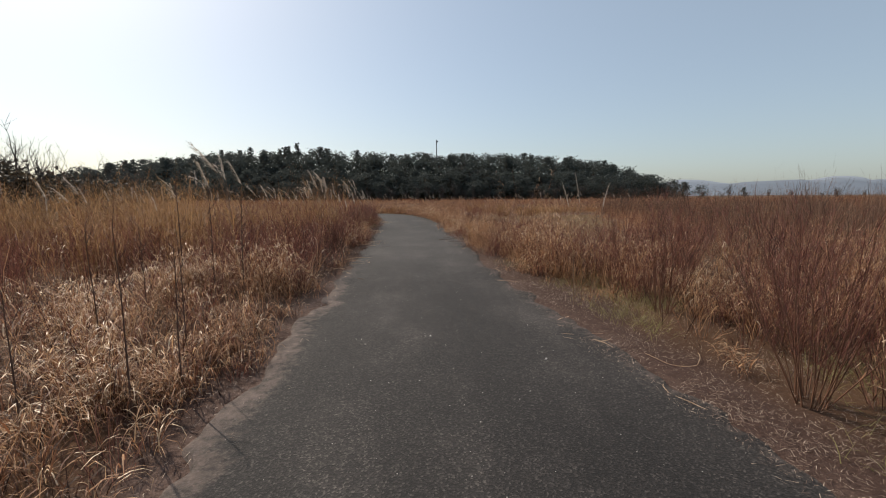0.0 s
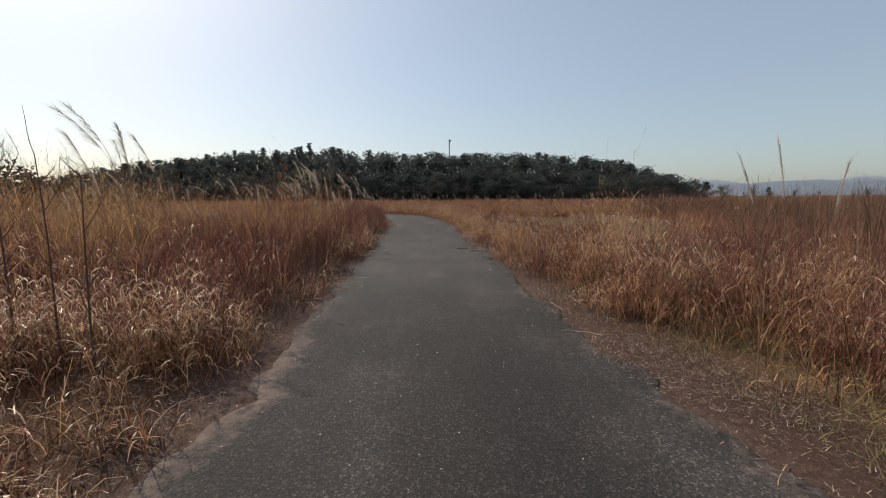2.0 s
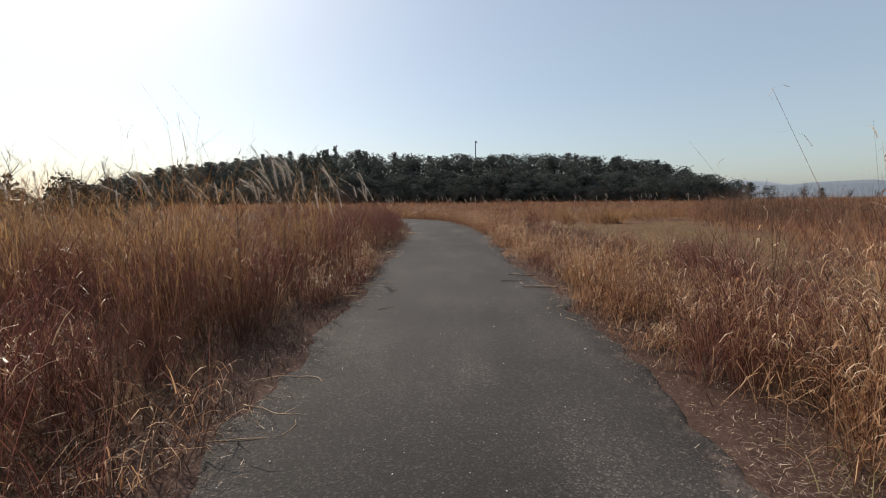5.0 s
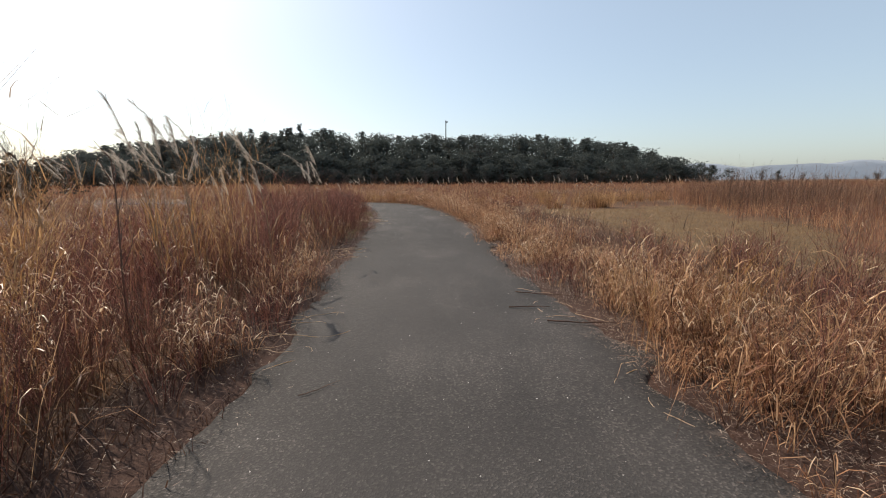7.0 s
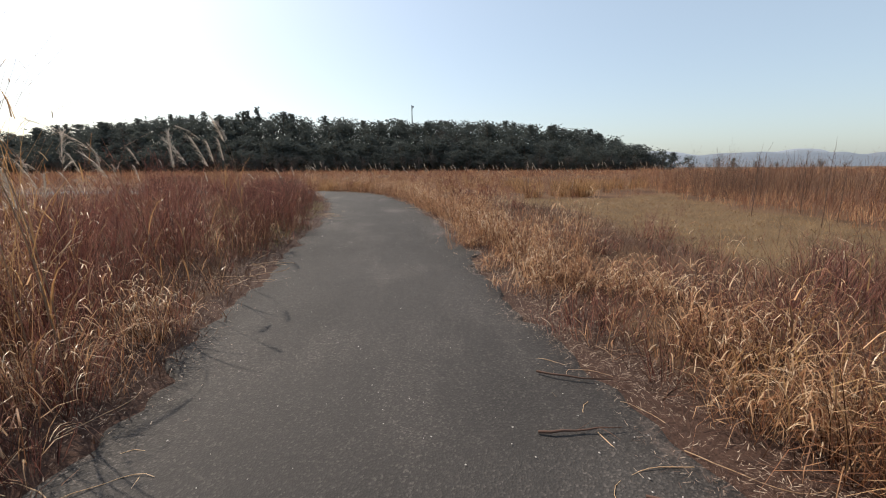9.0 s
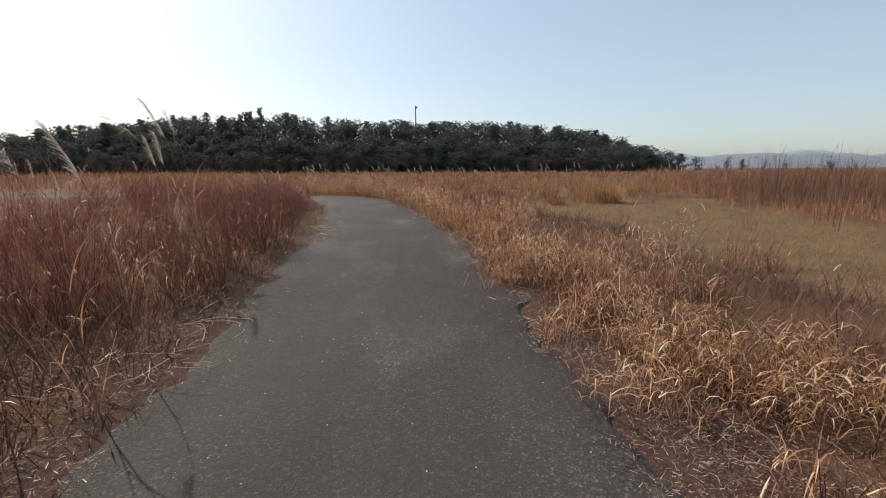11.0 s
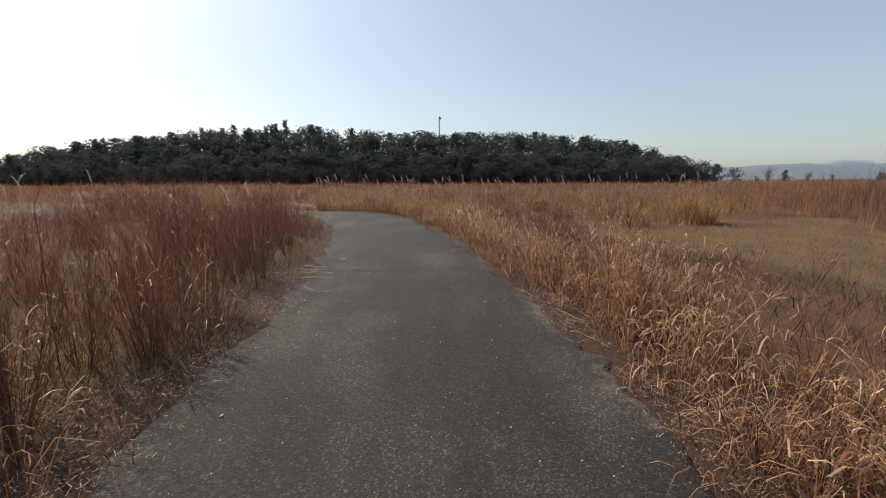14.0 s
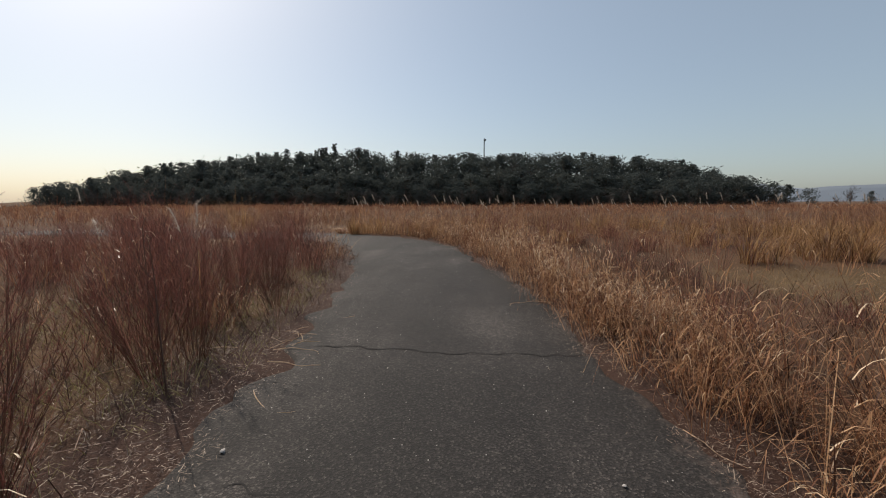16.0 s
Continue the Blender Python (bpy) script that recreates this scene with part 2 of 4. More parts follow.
def grounded(x, y):
    d, _ = off_road(x, y)
    return ground_z(x, y) * fade(0.1, 1.2, d) - 0.03 * fade(0.3, -0.2, d)


def mesh_of(name, verts, loops, counts, mat, smooth=False):
    """A mesh from arrays: vertices, corner indices and corners per face."""
    me = bpy.data.meshes.new(name)
    verts = np.asarray(verts, np.float32)
    me.vertices.add(len(verts))
    me.vertices.foreach_set("co", verts.ravel())
    me.loops.add(len(loops))
    me.loops.foreach_set("vertex_index", np.asarray(loops, np.int32))
    me.polygons.add(len(counts))
    starts = np.concatenate([[0], np.cumsum(counts)[:-1]]).astype(np.int32)
    me.polygons.foreach_set("loop_start", starts)
    me.polygons.foreach_set("loop_total", np.asarray(counts, np.int32))
    if smooth:
        me.polygons.foreach_set("use_smooth", np.ones(len(counts), bool))
    me.update(calc_edges=True)
    me.materials.append(mat)
    return me


def quads(name, verts, q, mat, smooth=False):
    q = np.asarray(q)
    return mesh_of(name, verts, q.ravel(), np.full(len(q), 4), mat, smooth)


# ---- ground ----
def spread(fine, step, far, grow):
    """Coordinates fine in the middle and ever wider outwards."""
    a, s = [0.0], step
    while a[-1] < far:
        if a[-1] > fine:
            s *= grow
        a.append(a[-1] + s)
    return np.array(a)


sx, sy = spread(7, 0.28, 4200, 1.12), spread(30, 0.4, 4200, 1.12)
gx = np.unique(np.concatenate([-sx, sx]))
gy = np.unique(np.concatenate([-sy, sy, np.arange(186, 262, 5.0) - 12])) + 12
X, Y = np.meshgrid(gx, gy)
X, Y = X.ravel(), Y.ravel()
d_all, side_all = off_road(X, Y)
Z = ground_z(X, Y) * fade(0.1, 1.2, d_all) - 0.03 * fade(0.3, -0.2, d_all)
nx, ny = len(gx), len(gy)
idx = np.arange(nx * ny).reshape(ny, nx)
q = np.stack([idx[:-1, :-1], idx[:-1, 1:], idx[1:, 1:], idx[1:, :-1]], -1).reshape(-1, 4)
me = quads("ground", np.stack([X, Y, Z], 1), q, M_SOIL, True)
wide = np.where(side_all > 0, 0.75, 0.65) + (value_noise(X, Y, 1.3, 3) - 0.5) * 0.6
for key, val in (("verge", fade(wide + 0.25, wide - 0.1, d_all)), ("mown", mown_area(X, Y)), ("sand", 0.8 * fade(0.4, 0.05, d_all) * np.where(side_all < 0, 1.0, 0.45) * fade(13, 9, Y)), ("wood", fade(190, 196, Y) * fade(-235, -215, X) * fade(135, 125, X))):
    at = me.attributes.new(key, "FLOAT", "POINT")
    at.data.foreach_set("value", np.asarray(val, np.float32))
ground = tagged(new("ground", me), "brown soil under dry grass, reaching to the horizon", "ground", kind="structure")

# ---- road ----
cols = np.array([-1.04, -1.0, -0.97, -0.9, -0.8, -0.6, -0.3, 0, 0.3, 0.6, 0.8, 0.9, 0.97, 1.0, 1.04])
V, rim, worn = [], [], []
for i, (p, nn) in enumerate(zip(LINE, NORM)):
    for s in cols:
        px, py = p + nn * s * half_at(p[1])
        ex, ey = p + nn * np.sign(s) * half_at(p[1])
        w = (value_noise(ex, ey, 0.55, 9) - 0.5) * 0.30 + (value_noise(ex, ey, 0.19, 8) - 0.5) * 0.17 + (value_noise(ex, ey, 2.1, 4) - 0.5) * 0.2
        w = w * fade(0.6, 0.98, abs(s))
        qx, qy = p + nn * (s * half_at(p[1]) + w * np.sign(s))
        z = 0.012 + 0.02 * (1 - s * s) + (value_noise(px, py, 1.4, 6) - 0.5) * 0.012
        V.append((qx, qy, -0.05 if abs(s) > 1.02 else z))
        left_sand = 0.40 * fade(-0.7, -0.98, s) * (1.15 * fade(1, 3, py) * fade(13, 7, py) + 0.15 * fade(13, 15, py) * fade(24, 19, py) + 0.35)
        rim.append(left_sand + 0.36 * fade(0.7, 1.0, s))
        worn.append((0.3 + 0.4 * value_noise(px, py, 0.9, 14)) * fade(8, 12, py) * fade(23, 17, py) * fade(1.0, 0.75, abs(s)))
nc = len(cols)
idx = np.arange(len(V)).reshape(-1, nc)
q = np.stack([idx[:-1, :-1], idx[:-1, 1:], idx[1:, 1:], idx[1:, :-1]], -1).reshape(-1, 4)
me = quads("road", V, q, M_ROAD, True)
at = me.attributes.new("rim", "FLOAT", "POINT")
at.data.foreach_set("value", np.asarray(rim, np.float32))
at = me.attributes.new("worn", "FLOAT", "POINT")
at.data.foreach_set("value", np.asarray(worn, np.float32))
road = tagged(new("road", me), "narrow worn grey asphalt path with sandy crumbling edges", "road", kind="structure")


# ---- blades ----
def ribbons(P, az, length, width, lean, bend, K=3, power=1.5, taper=0.8, twist=0.0):
    """Curved tapering strips rooted at P; lean and bend in radians from upright."""
    n = len(P)
    s = np.linspace(0, 1, K + 1)
    mid = (s[1:] + s[:-1]) / 2
    th = lean[:, None] + bend[:, None] * mid ** power
    step = length[:, None] / K
    h = np.concatenate([np.zeros((n, 1)), np.cumsum(np.sin(th) * step, 1)], 1)
    v = np.concatenate([np.zeros((n, 1)), np.cumsum(np.cos(th) * step, 1)], 1)
    side = az + twist
    wx, wy = -np.sin(side), np.cos(side)
    w = 0.5 * width[:, None] * (1 - taper * s ** 1.5)
    cx = P[:, 0, None] + h * np.cos(az)[:, None]
    cy = P[:, 1, None] + h * np.sin(az)[:, None]
    cz = P[:, 2, None] + v
    a = np.stack([cx - wx[:, None] * w, cy - wy[:, None] * w, cz], -1)
    b = np.stack([cx + wx[:, None] * w, cy + wy[:, None] * w, cz], -1)
    verts = np.stack([a, b], 2).reshape(n, -1, 3)
    k = np.arange(K)
    one = np.stack([2 * k, 2 * k + 1, 2 * k + 3, 2 * k + 2], 1)
    q = (np.arange(n)[:, None, None] * (2 * K + 2) + one[None]).reshape(-1, 4)
    return verts.reshape(-1, 3), q


def joined(parts):
    vs, qs, o = [], [], 0
    for v, f in parts:
        vs.append(v)
        qs.append(f + o)
        o += len(v)
    return np.concatenate(vs), np.concatenate(qs)


def scatter(x0, x1, y0, y1, density, keep):
    """Random places in a box, kept with the chance that keep(x, y, d, side) gives."""
    n = int((x1 - x0) * (y1 - y0) * density)
    x, y = rng.uniform(x0, x1, n), rng.uniform(y0, y1, n)
    d, side = off_road(x, y)
    ok = rng.random(n) < keep(x, y, d, side)
    x, y = x[ok], y[ok]
    return np.stack([x, y, grounded(x, y) - 0.01], 1)


def uni(n, a, b):
    return rng.uniform(a, b, n)


def domes(x0, x1, y0, y1, density, keep, per, radius):
    """Clumps gathered in rounded mounds, and how high each clump stands in its mound."""
    K = scatter(x0, x1, y0, y1, density, keep)
    k = np.repeat(np.arange(len(K)), per)
    a, r = uni(len(k), 0, 6.283), np.sqrt(rng.random(len(k)))
    R = (radius * uni(len(K), 0.65, 1.4))[k]
    x, y = K[k, 0] + np.cos(a) * r * R, K[k, 1] + np.sin(a) * r * R
    high = uni(len(K), 0.72, 1.3)[k] * (1.08 - 0.5 * r * r)
    d, side = off_road(x, y)
    ok = d > 0.6 * margin(y, side)
    return np.stack([x, y, grounded(x, y) - 0.01], 1)[ok], high[ok]


def evenly(C):
    return C, np.full(len(C), 0.85)


def gathered(pairs):
    return np.concatenate([c for c, _ in pairs]), np.concatenate([h for _, h in pairs])


def bump_at(x, y, cx, cy, r):
    return np.exp(-((x - cx) ** 2 + (y - cy) ** 2) / (r * r))


def margin(y, side):
    """Width of the trampled strip between asphalt and grass."""
    l = np.interp(y, [0, 6, 9, 12, 15, 18, 20, 23, 27, 32], [0.2, 0.2, 0.16, 0.12, 0.12, 0.16, 0.22, 0.2, 0.4, 0.15])
    r = np.interp(y, [0, 3, 6, 9, 12, 15, 18, 22, 30], [0.85, 0.85, 0.8, 0.45, 0.12, 0.12, 0.10, 0.10, 0.08])
    return np.where(side < 0, l, r)


def clumpy(x, y, cell, seed, sharp=0.25):
    return fade(0.5 - sharp, 0.5 + sharp, value_noise(x, y, cell, seed))


def height_field(x, y, side):
    """Typical height of the standing grass."""
    l = 0.62 + 0.35 * fade(6, 10, y) + 0.1 * fade(24, 30, y)
    r = np.interp(y, [0, 9, 14, 18, 20, 23, 25, 34], [0.8, 0.8, 0.8, 0.66, 0.56, 0.54, 0.62, 0.75])
    return np.where(side < 0, l, r) * (0.42 + 0.55 * value_noise(x, y, 2.3, 11) + 0.68 * value_noise(x, y, 0.75, 12))


def edge_rise(x, y):
    """The stand starts low at the trampled strip and rises away from it."""
    d, side = off_road(x, y)
    return 0.42 + 0.58 * fade(0.0, 0.75, d - margin(y, side))


def stuff(name, parts, mat, label, category):
    v, f = joined(parts)
    return tagged(new(name, quads(name, v, f, mat)), label, category, kind="stuff")


def tussocks(C, per, radius, tall, spread_out=0.45):
    """Roots, azimuths and leans of stems that fan out of each centre in C."""
    n = len(C)
    k = np.repeat(np.arange(n), per)
    m = len(k)
    a, r = uni(m, 0, 6.283), np.sqrt(rng.random(m))
    rad = (radius * uni(n, 0.6, 1.4))[k]
    P = C[k].copy()
    P[:, 0] += np.cos(a) * r * rad
    P[:, 1] += np.sin(a) * r * rad
    H = (tall * uni(n, 0.7, 1.2))[k] * uni(m, 0.6, 1.12)
    return P, a + rng.normal(0, 0.5, m), np.abs(r * spread_out * uni(m, 0.5, 1.2)), H


def dress(P, az, lean, H, count, lo=0.35):
    """Fine side shoots on the upper part of each stem."""
    out = []
    n = len(P)
    for _ in range(count):
        t = uni(n, lo, 0.98)
        B = P.copy()
        reach = H * t * np.sin(lean * 1.1)
        B[:, 0] += np.cos(az) * reach
        B[:, 1] += np.sin(az) * reach
        B[:, 2] += H * t * np.cos(lean * 1.1)
        out.append(ribbons(B, az + rng.normal(0, 1.2, n), H * uni(n, 0.10, 0.24), uni(n, 0.0025, 0.005), lean + uni(n, 0.1, 0.6), uni(n, -0.3, 0.8), 1, 1, 0.5, uni(n, 0, 3.1)))
    return out


def open_round_shrubs(x, y):
    """Less grass close round the shrubs on the verge."""
    return (1 - 0.85 * bump_at(x, y, 3.7, 5.6, 0.7)) * (1 - 0.8 * bump_at(x, y, 3.4, 3.5, 0.6)) * (1 - 0.6 * bump_at(x, y, 4.4, 4.4, 0.5))


def fuzz_keep(x, y, d, side):
    m = margin(y, side)
    left = np.where(y < 7.3, 0.22 + 0.55 * fade(1.2, 2.6, d), 0.7 + 0.6 * fade(4.5, 2.5, d))
    left = np.where(y > 22, 0.65, left)
    right = np.where(y < 9.5, 0.62 * fade(0.25, 1.0, d - m) * (0.25 + 0.75 * fade(2.4, 1.5, d - m)), np.where(y < 18, 0.5, 0.08 + 0.14 * fade(1.2, 1.8, d)))
    base = np.where(side < 0, left, right) * (0.45 + 0.55 * clumpy(x, y, 1.3, 21))
    return base * fade(0, 0.35, d - m + 0.3 * (value_noise(x, y, 0.6, 4) - 0.5)) * (1 - 0.90 * mown_area(x, y)) * fade(10, 6.5, d) * open_round_shrubs(x, y)


C, high = gathered([evenly(scatter(-14, 9, 0.3, 22, 4.2, fuzz_keep)), evenly(scatter(-16, 9, 22, 48, 2.6, fuzz_keep)),
                    domes(-14, 9, 0.3, 22, 0.95, fuzz_keep, 7, 0.38), domes(-16, 9, 22, 48, 0.6, fuzz_keep, 7, 0.42)])
_, sd = off_road(C[:, 0], C[:, 1])
P, az, lean, H = tussocks(C, 24, 0.13, height_field(C[:, 0], C[:, 1], sd) * 1.08 * high * edge_rise(C[:, 0], C[:, 1]), 0.46)
n = len(P)
stems = ribbons(P, az, H, uni(n, 0.0028, 0.006), lean, uni(n, -0.1, 0.5), 3, 1.5, 0.6, uni(n, 0, 3.1))
# a few stems carry pale curls that stand in for sun glints
glint = rng.random(n) < 0.07 * (0.25 + 1.5 * value_noise(P[:, 0], P[:, 1], 0.6, 38))
k = int(glint.sum())
t = uni(k, 0.55, 1.0) * H[glint]
B = P[glint] + np.stack([np.cos(az[glint]) * np.sin(lean[glint]) * t, np.sin(az[glint]) * np.sin(lean[glint]) * t, np.cos(lean[glint]) * t], 1)
loose = [ribbons(B, uni(k, 0, 6.283), uni(k, 0.08, 0.26), uni(k, 0.006, 0.011), uni(k, 0.4, 1.3), uni(k, 0.5, 2.4), 3, 1.4, 0.8, uni(k, -0.7, 0.7))]
stuff("russet_grass", [stems] + dress(P, az, lean, H, 3), M_FUZZ, "tall russet-brown dry grass in upright tufts", "grass")


def straw_keep(x, y, d, side):
    m = margin(y, side)
    left = np.where(y < 7.8, 0.95 * fade(3.4, 1.8, d) + 0.15, (0.02 + 0.07 * fade(22, 19, y)) + 0.26 * clumpy(x, y, 1.5, 31, 0.15) * fade(3.2, 1.2, d) * fade(21, 18, y))
    right = np.interp(y, [0, 8.5, 10, 11, 13, 14, 18, 19.5, 21, 36], [0.25, 0.25, 0.7, 0.9, 0.75, 1.0, 0.85, 0.6, 0.95, 0.9])
    right = right * np.where(y > 23, 0.6 * fade(1.6, 1.1, d), np.where(y > 19, 1.3 * fade(2.3, 1.6, d), fade(2.7, 1.5, d))) + 0.55 * fade(10, 8.5, y) * fade(0.4, 1.4, d - m)
    right = right + 0.42 * fade(10.5, 9.5, y) * fade(1.4, 2.2, d) * fade(7.5, 5.5, d)
    return np.minimum(1, np.where(side < 0, left, right)) * (0.35 + 0.65 * clumpy(x, y, 0.8, 33, 0.35)) * fade(-0.12, 0.12, d - m) * (1 - mown_area(x, y)) * fade(8, 6, d) * open_round_shrubs(x, y)


C, high = gathered([evenly(scatter(-8, 10, 0.3, 19, 12, straw_keep)), evenly(scatter(-14, 6, 19, 47, 8, straw_keep)),
                    domes(-8, 10, 0.3, 19, 3.0, straw_keep, 8, 0.27), domes(-14, 6, 19, 47, 2.1, straw_keep, 8, 0.30)])
# mounds that stand like a hedge along the edge, and single ones
M = []
for yy in np.arange(21.3, 40, 0.95):
    j = int(np.argmin(np.abs(LINE[:840, 1] - yy)))
    o = LINE[j] + NORM[j] * (float(half_at(yy)) + rng.uniform(0.35, 0.8))
    k = int(rng.integers(15, 23))
    M.append(np.concatenate([o + rng.normal(0, 0.24, (k, 2)), np.zeros((k, 1))], 1))
for mx, my, k in ((2.45, 14.6, 22), (2.9, 10.9, 18), (2.35, 13.6, 14), (1.75, 24.4, 16), (1.9, 25.5, 16), (2.0, 20.2, 14), (2.3, 21.4, 12), (-2.95, 22.3, 7), (-3.3, 21.2, 5)):
    M.append(np.concatenate([(mx, my) + rng.normal(0, 0.3, (k, 2)), np.zeros((k, 1))], 1))
n_base = len(C)
C = np.concatenate([C] + M)
_, sd = off_road(C[:, 0], C[:, 1])
tall = height_field(C[:, 0], C[:, 1], sd) * np.where(sd > 0, 0.60 + 0.6 * clumpy(C[:, 0], C[:, 1], 1.3, 36, 0.2), 1.0) * edge_rise(C[:, 0], C[:, 1])
tall[:n_base] *= high * 1.12
tall[n_base:] = uni(len(C) - n_base, 0.8, 1.12) * np.interp(C[n_base:, 1], [10, 15, 22, 24.5], [1.0, 0.92, 0.72, 1.0]) * np.where(C[n_base:, 0] < -2, 1.25, 1.0)


def along(P, az, lean, H, t):
    return P + np.stack([np.cos(az) * np.sin(lean) * H * t, np.sin(az) * np.sin(lean) * H * t, np.cos(lean) * H * t], 1)


P, az, lean, H = tussocks(C, 8, 0.11, tall * 0.95, 0.8)
n = len(P)
arching = ribbons(P, az, H, uni(n, 0.0035, 0.008), lean, uni(n, 1.0, 3.6), 4, 2.2, 0.75, uni(n, -0.6, 0.6))
P, az, lean, H = tussocks(C, 6, 0.12, tall * 1.1, 0.5)
n = len(P)
upright = ribbons(P, az, H, uni(n, 0.003, 0.005), lean, uni(n, 0.0, 0.5), 2, 2.0, 0.5, uni(n, 0, 3.1))
curls, pale = [], []
for _ in range(5):
    keep = rng.random(n) < 0.75
    k = int(keep.sum())
    B = along(P, az, lean, H, uni(n, 0.05, 0.95))[keep]
    curls.append(ribbons(B, uni(k, 0, 6.283), uni(k, 0.10, 0.34), uni(k, 0.004, 0.010), uni(k, 0.2, 1.2), uni(k, 0.6, 3.4), 3, 1.5, 0.75, uni(k, -0.6, 0.6)))
# highlight layer: extra pale curls high on the stems imitate sunlit tips
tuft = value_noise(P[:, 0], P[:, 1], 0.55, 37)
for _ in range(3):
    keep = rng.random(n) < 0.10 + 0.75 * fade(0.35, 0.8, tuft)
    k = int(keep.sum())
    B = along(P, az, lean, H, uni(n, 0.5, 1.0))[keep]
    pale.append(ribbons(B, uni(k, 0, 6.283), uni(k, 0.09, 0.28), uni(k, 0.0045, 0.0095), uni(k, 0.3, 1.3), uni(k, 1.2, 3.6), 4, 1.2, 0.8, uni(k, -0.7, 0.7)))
stuff("straw_grass", [arching, upright] + curls, M_STRAW, "tan straw-coloured dry grass with arching curled blades", "grass")
stuff("curled_grass_blades", pale + loose, M_CURL, "curled blades on top of the grass, sun glints put into their pale colour", "grass")


def gold_keep(x, y, d, side):
    left = fade(2.2, 4.0, d) * (0.08 + 0.92 * clumpy(x, y, 2.2, 41, 0.22)) * fade(8.5, 11, y + 0.25 * d) * fade(20, 16.5, y + 0.1 * x) * fade(22, 13, -x)
    left = np.maximum(left, bump_at(x, y, -3.4, 16.9, 0.75) * fade(0.8, 1.3, d))
    left = np.maximum(left, bump_at(x, y, -3.3, 12.8, 0.9) * fade(0.5, 1.2, d))
    right = bump_at(x, y, 2.6, 14.9, 0.7)
    return np.where(side < 0, left, right)


C = scatter(-24, 6, 1, 22, 8.0, gold_keep)
tall = 1.25 + 0.6 * value_noise(C[:, 0], C[:, 1], 2.2, 43) + 0.35 * value_noise(C[:, 0], C[:, 1], 0.7, 44) + 0.35 * bump_at(C[:, 0], C[:, 1], -3.4, 16.9, 1.0) + 0.2 * bump_at(C[:, 0], C[:, 1], -3.3, 12.8, 1.0)
P, az, lean, H = tussocks(C, 12, 0.16, np.where(C[:, 0] > 0, 0.85, tall), 0.26)
n = len(P)
gold = ribbons(P, az, H, uni(n, 0.0035, 0.008), lean, uni(n, 0.1, 1.5), 3, 2.2, 0.75, uni(n, -0.6, 0.6))
sprays = []
for _ in range(4):
    keep = rng.random(n) < 0.85
    k = int(keep.sum())
    B = along(P, az, lean, H, uni(n, 0.4, 0.95))[keep]
    sprays.append(ribbons(B, uni(k, 0, 6.283), uni(k, 0.18, 0.42), uni(k, 0.005, 0.010), uni(k, 0.1, 0.7), uni(k, 0.8, 2.6), 3, 1.6, 0.8, uni(k, -0.6, 0.6)))
stuff("golden_reed_grass", [gold] + sprays + dress(P, az, lean, H, 1, 0.75), M_GOLD, "tall golden dry reed grass in dense stands", "grass")


# dead leaves and broken stems low in the stand; dark colour imitates gap shade
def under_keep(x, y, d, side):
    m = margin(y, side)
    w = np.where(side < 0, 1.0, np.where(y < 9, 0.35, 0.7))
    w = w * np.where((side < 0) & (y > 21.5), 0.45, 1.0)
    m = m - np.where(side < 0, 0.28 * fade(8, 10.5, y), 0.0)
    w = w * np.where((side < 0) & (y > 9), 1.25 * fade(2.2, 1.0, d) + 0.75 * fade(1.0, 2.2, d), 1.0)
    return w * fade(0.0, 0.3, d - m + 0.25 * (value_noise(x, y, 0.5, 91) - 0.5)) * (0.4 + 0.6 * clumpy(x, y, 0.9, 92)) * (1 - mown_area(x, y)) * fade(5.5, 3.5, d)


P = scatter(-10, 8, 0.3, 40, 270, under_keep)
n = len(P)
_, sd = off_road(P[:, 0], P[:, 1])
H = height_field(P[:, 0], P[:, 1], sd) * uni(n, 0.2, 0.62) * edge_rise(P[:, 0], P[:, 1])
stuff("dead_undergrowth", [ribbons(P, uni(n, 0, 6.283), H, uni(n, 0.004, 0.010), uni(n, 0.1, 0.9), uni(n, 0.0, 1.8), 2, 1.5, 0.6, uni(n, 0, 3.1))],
      M_DEAD, "dead leaves and broken stems under the grass, coloured dark for the shade there", "undergrowth")

# single golden tussocks that stand out of the field
C = []
for x, y, r, k in ((8.8, 35.5, 0.7, 8), (7.2, 38.5, 0.9, 7), (10.8, 39.0, 1.0, 8), (-12.8, 43.6, 0.7, 9), (5.8, 34.2, 0.5, 4), (14.5, 41, 1.2, 8), (2.5, 38.5, 0.6, 6), (0.0, 43.0, 1.6, 12), (5.0, 44.0, 1.6, 10), (-5.2, 44.5, 1.2, 8), (-6.4, 43.2, 1.0, 14), (-3.4, 42.6, 1.0, 14), (-0.9, 41.0, 0.9, 10), (11.5, 42.5, 1.6, 22), (8.6, 35.0, 0.9, 10), (16.5, 44.0, 1.8, 16), (9.0, 47.0, 1.6, 14)):
    for _ in range(k):
        C.append((x + rng.normal(0, r * 0.6), y + rng.normal(0, r * 0.6), 0.0))
C = np.array(C)
tall = np.where(C[:, 0] < -10, 1.9, 1.05) * uni(len(C), 0.8, 1.15)
P, az, lean, H = tussocks(C, 34, 0.22, tall, 0.55)
n = len(P)
stuff("golden_tussock_grass", [ribbons(P, az, H, uni(n, 0.010, 0.02), lean, uni(n, 0.3, 2.2), 3, 2.5, 0.7, uni(n, -0.6, 0.6))], M_GOLD, "golden dry tussocks standing out of the brown field", "grass")


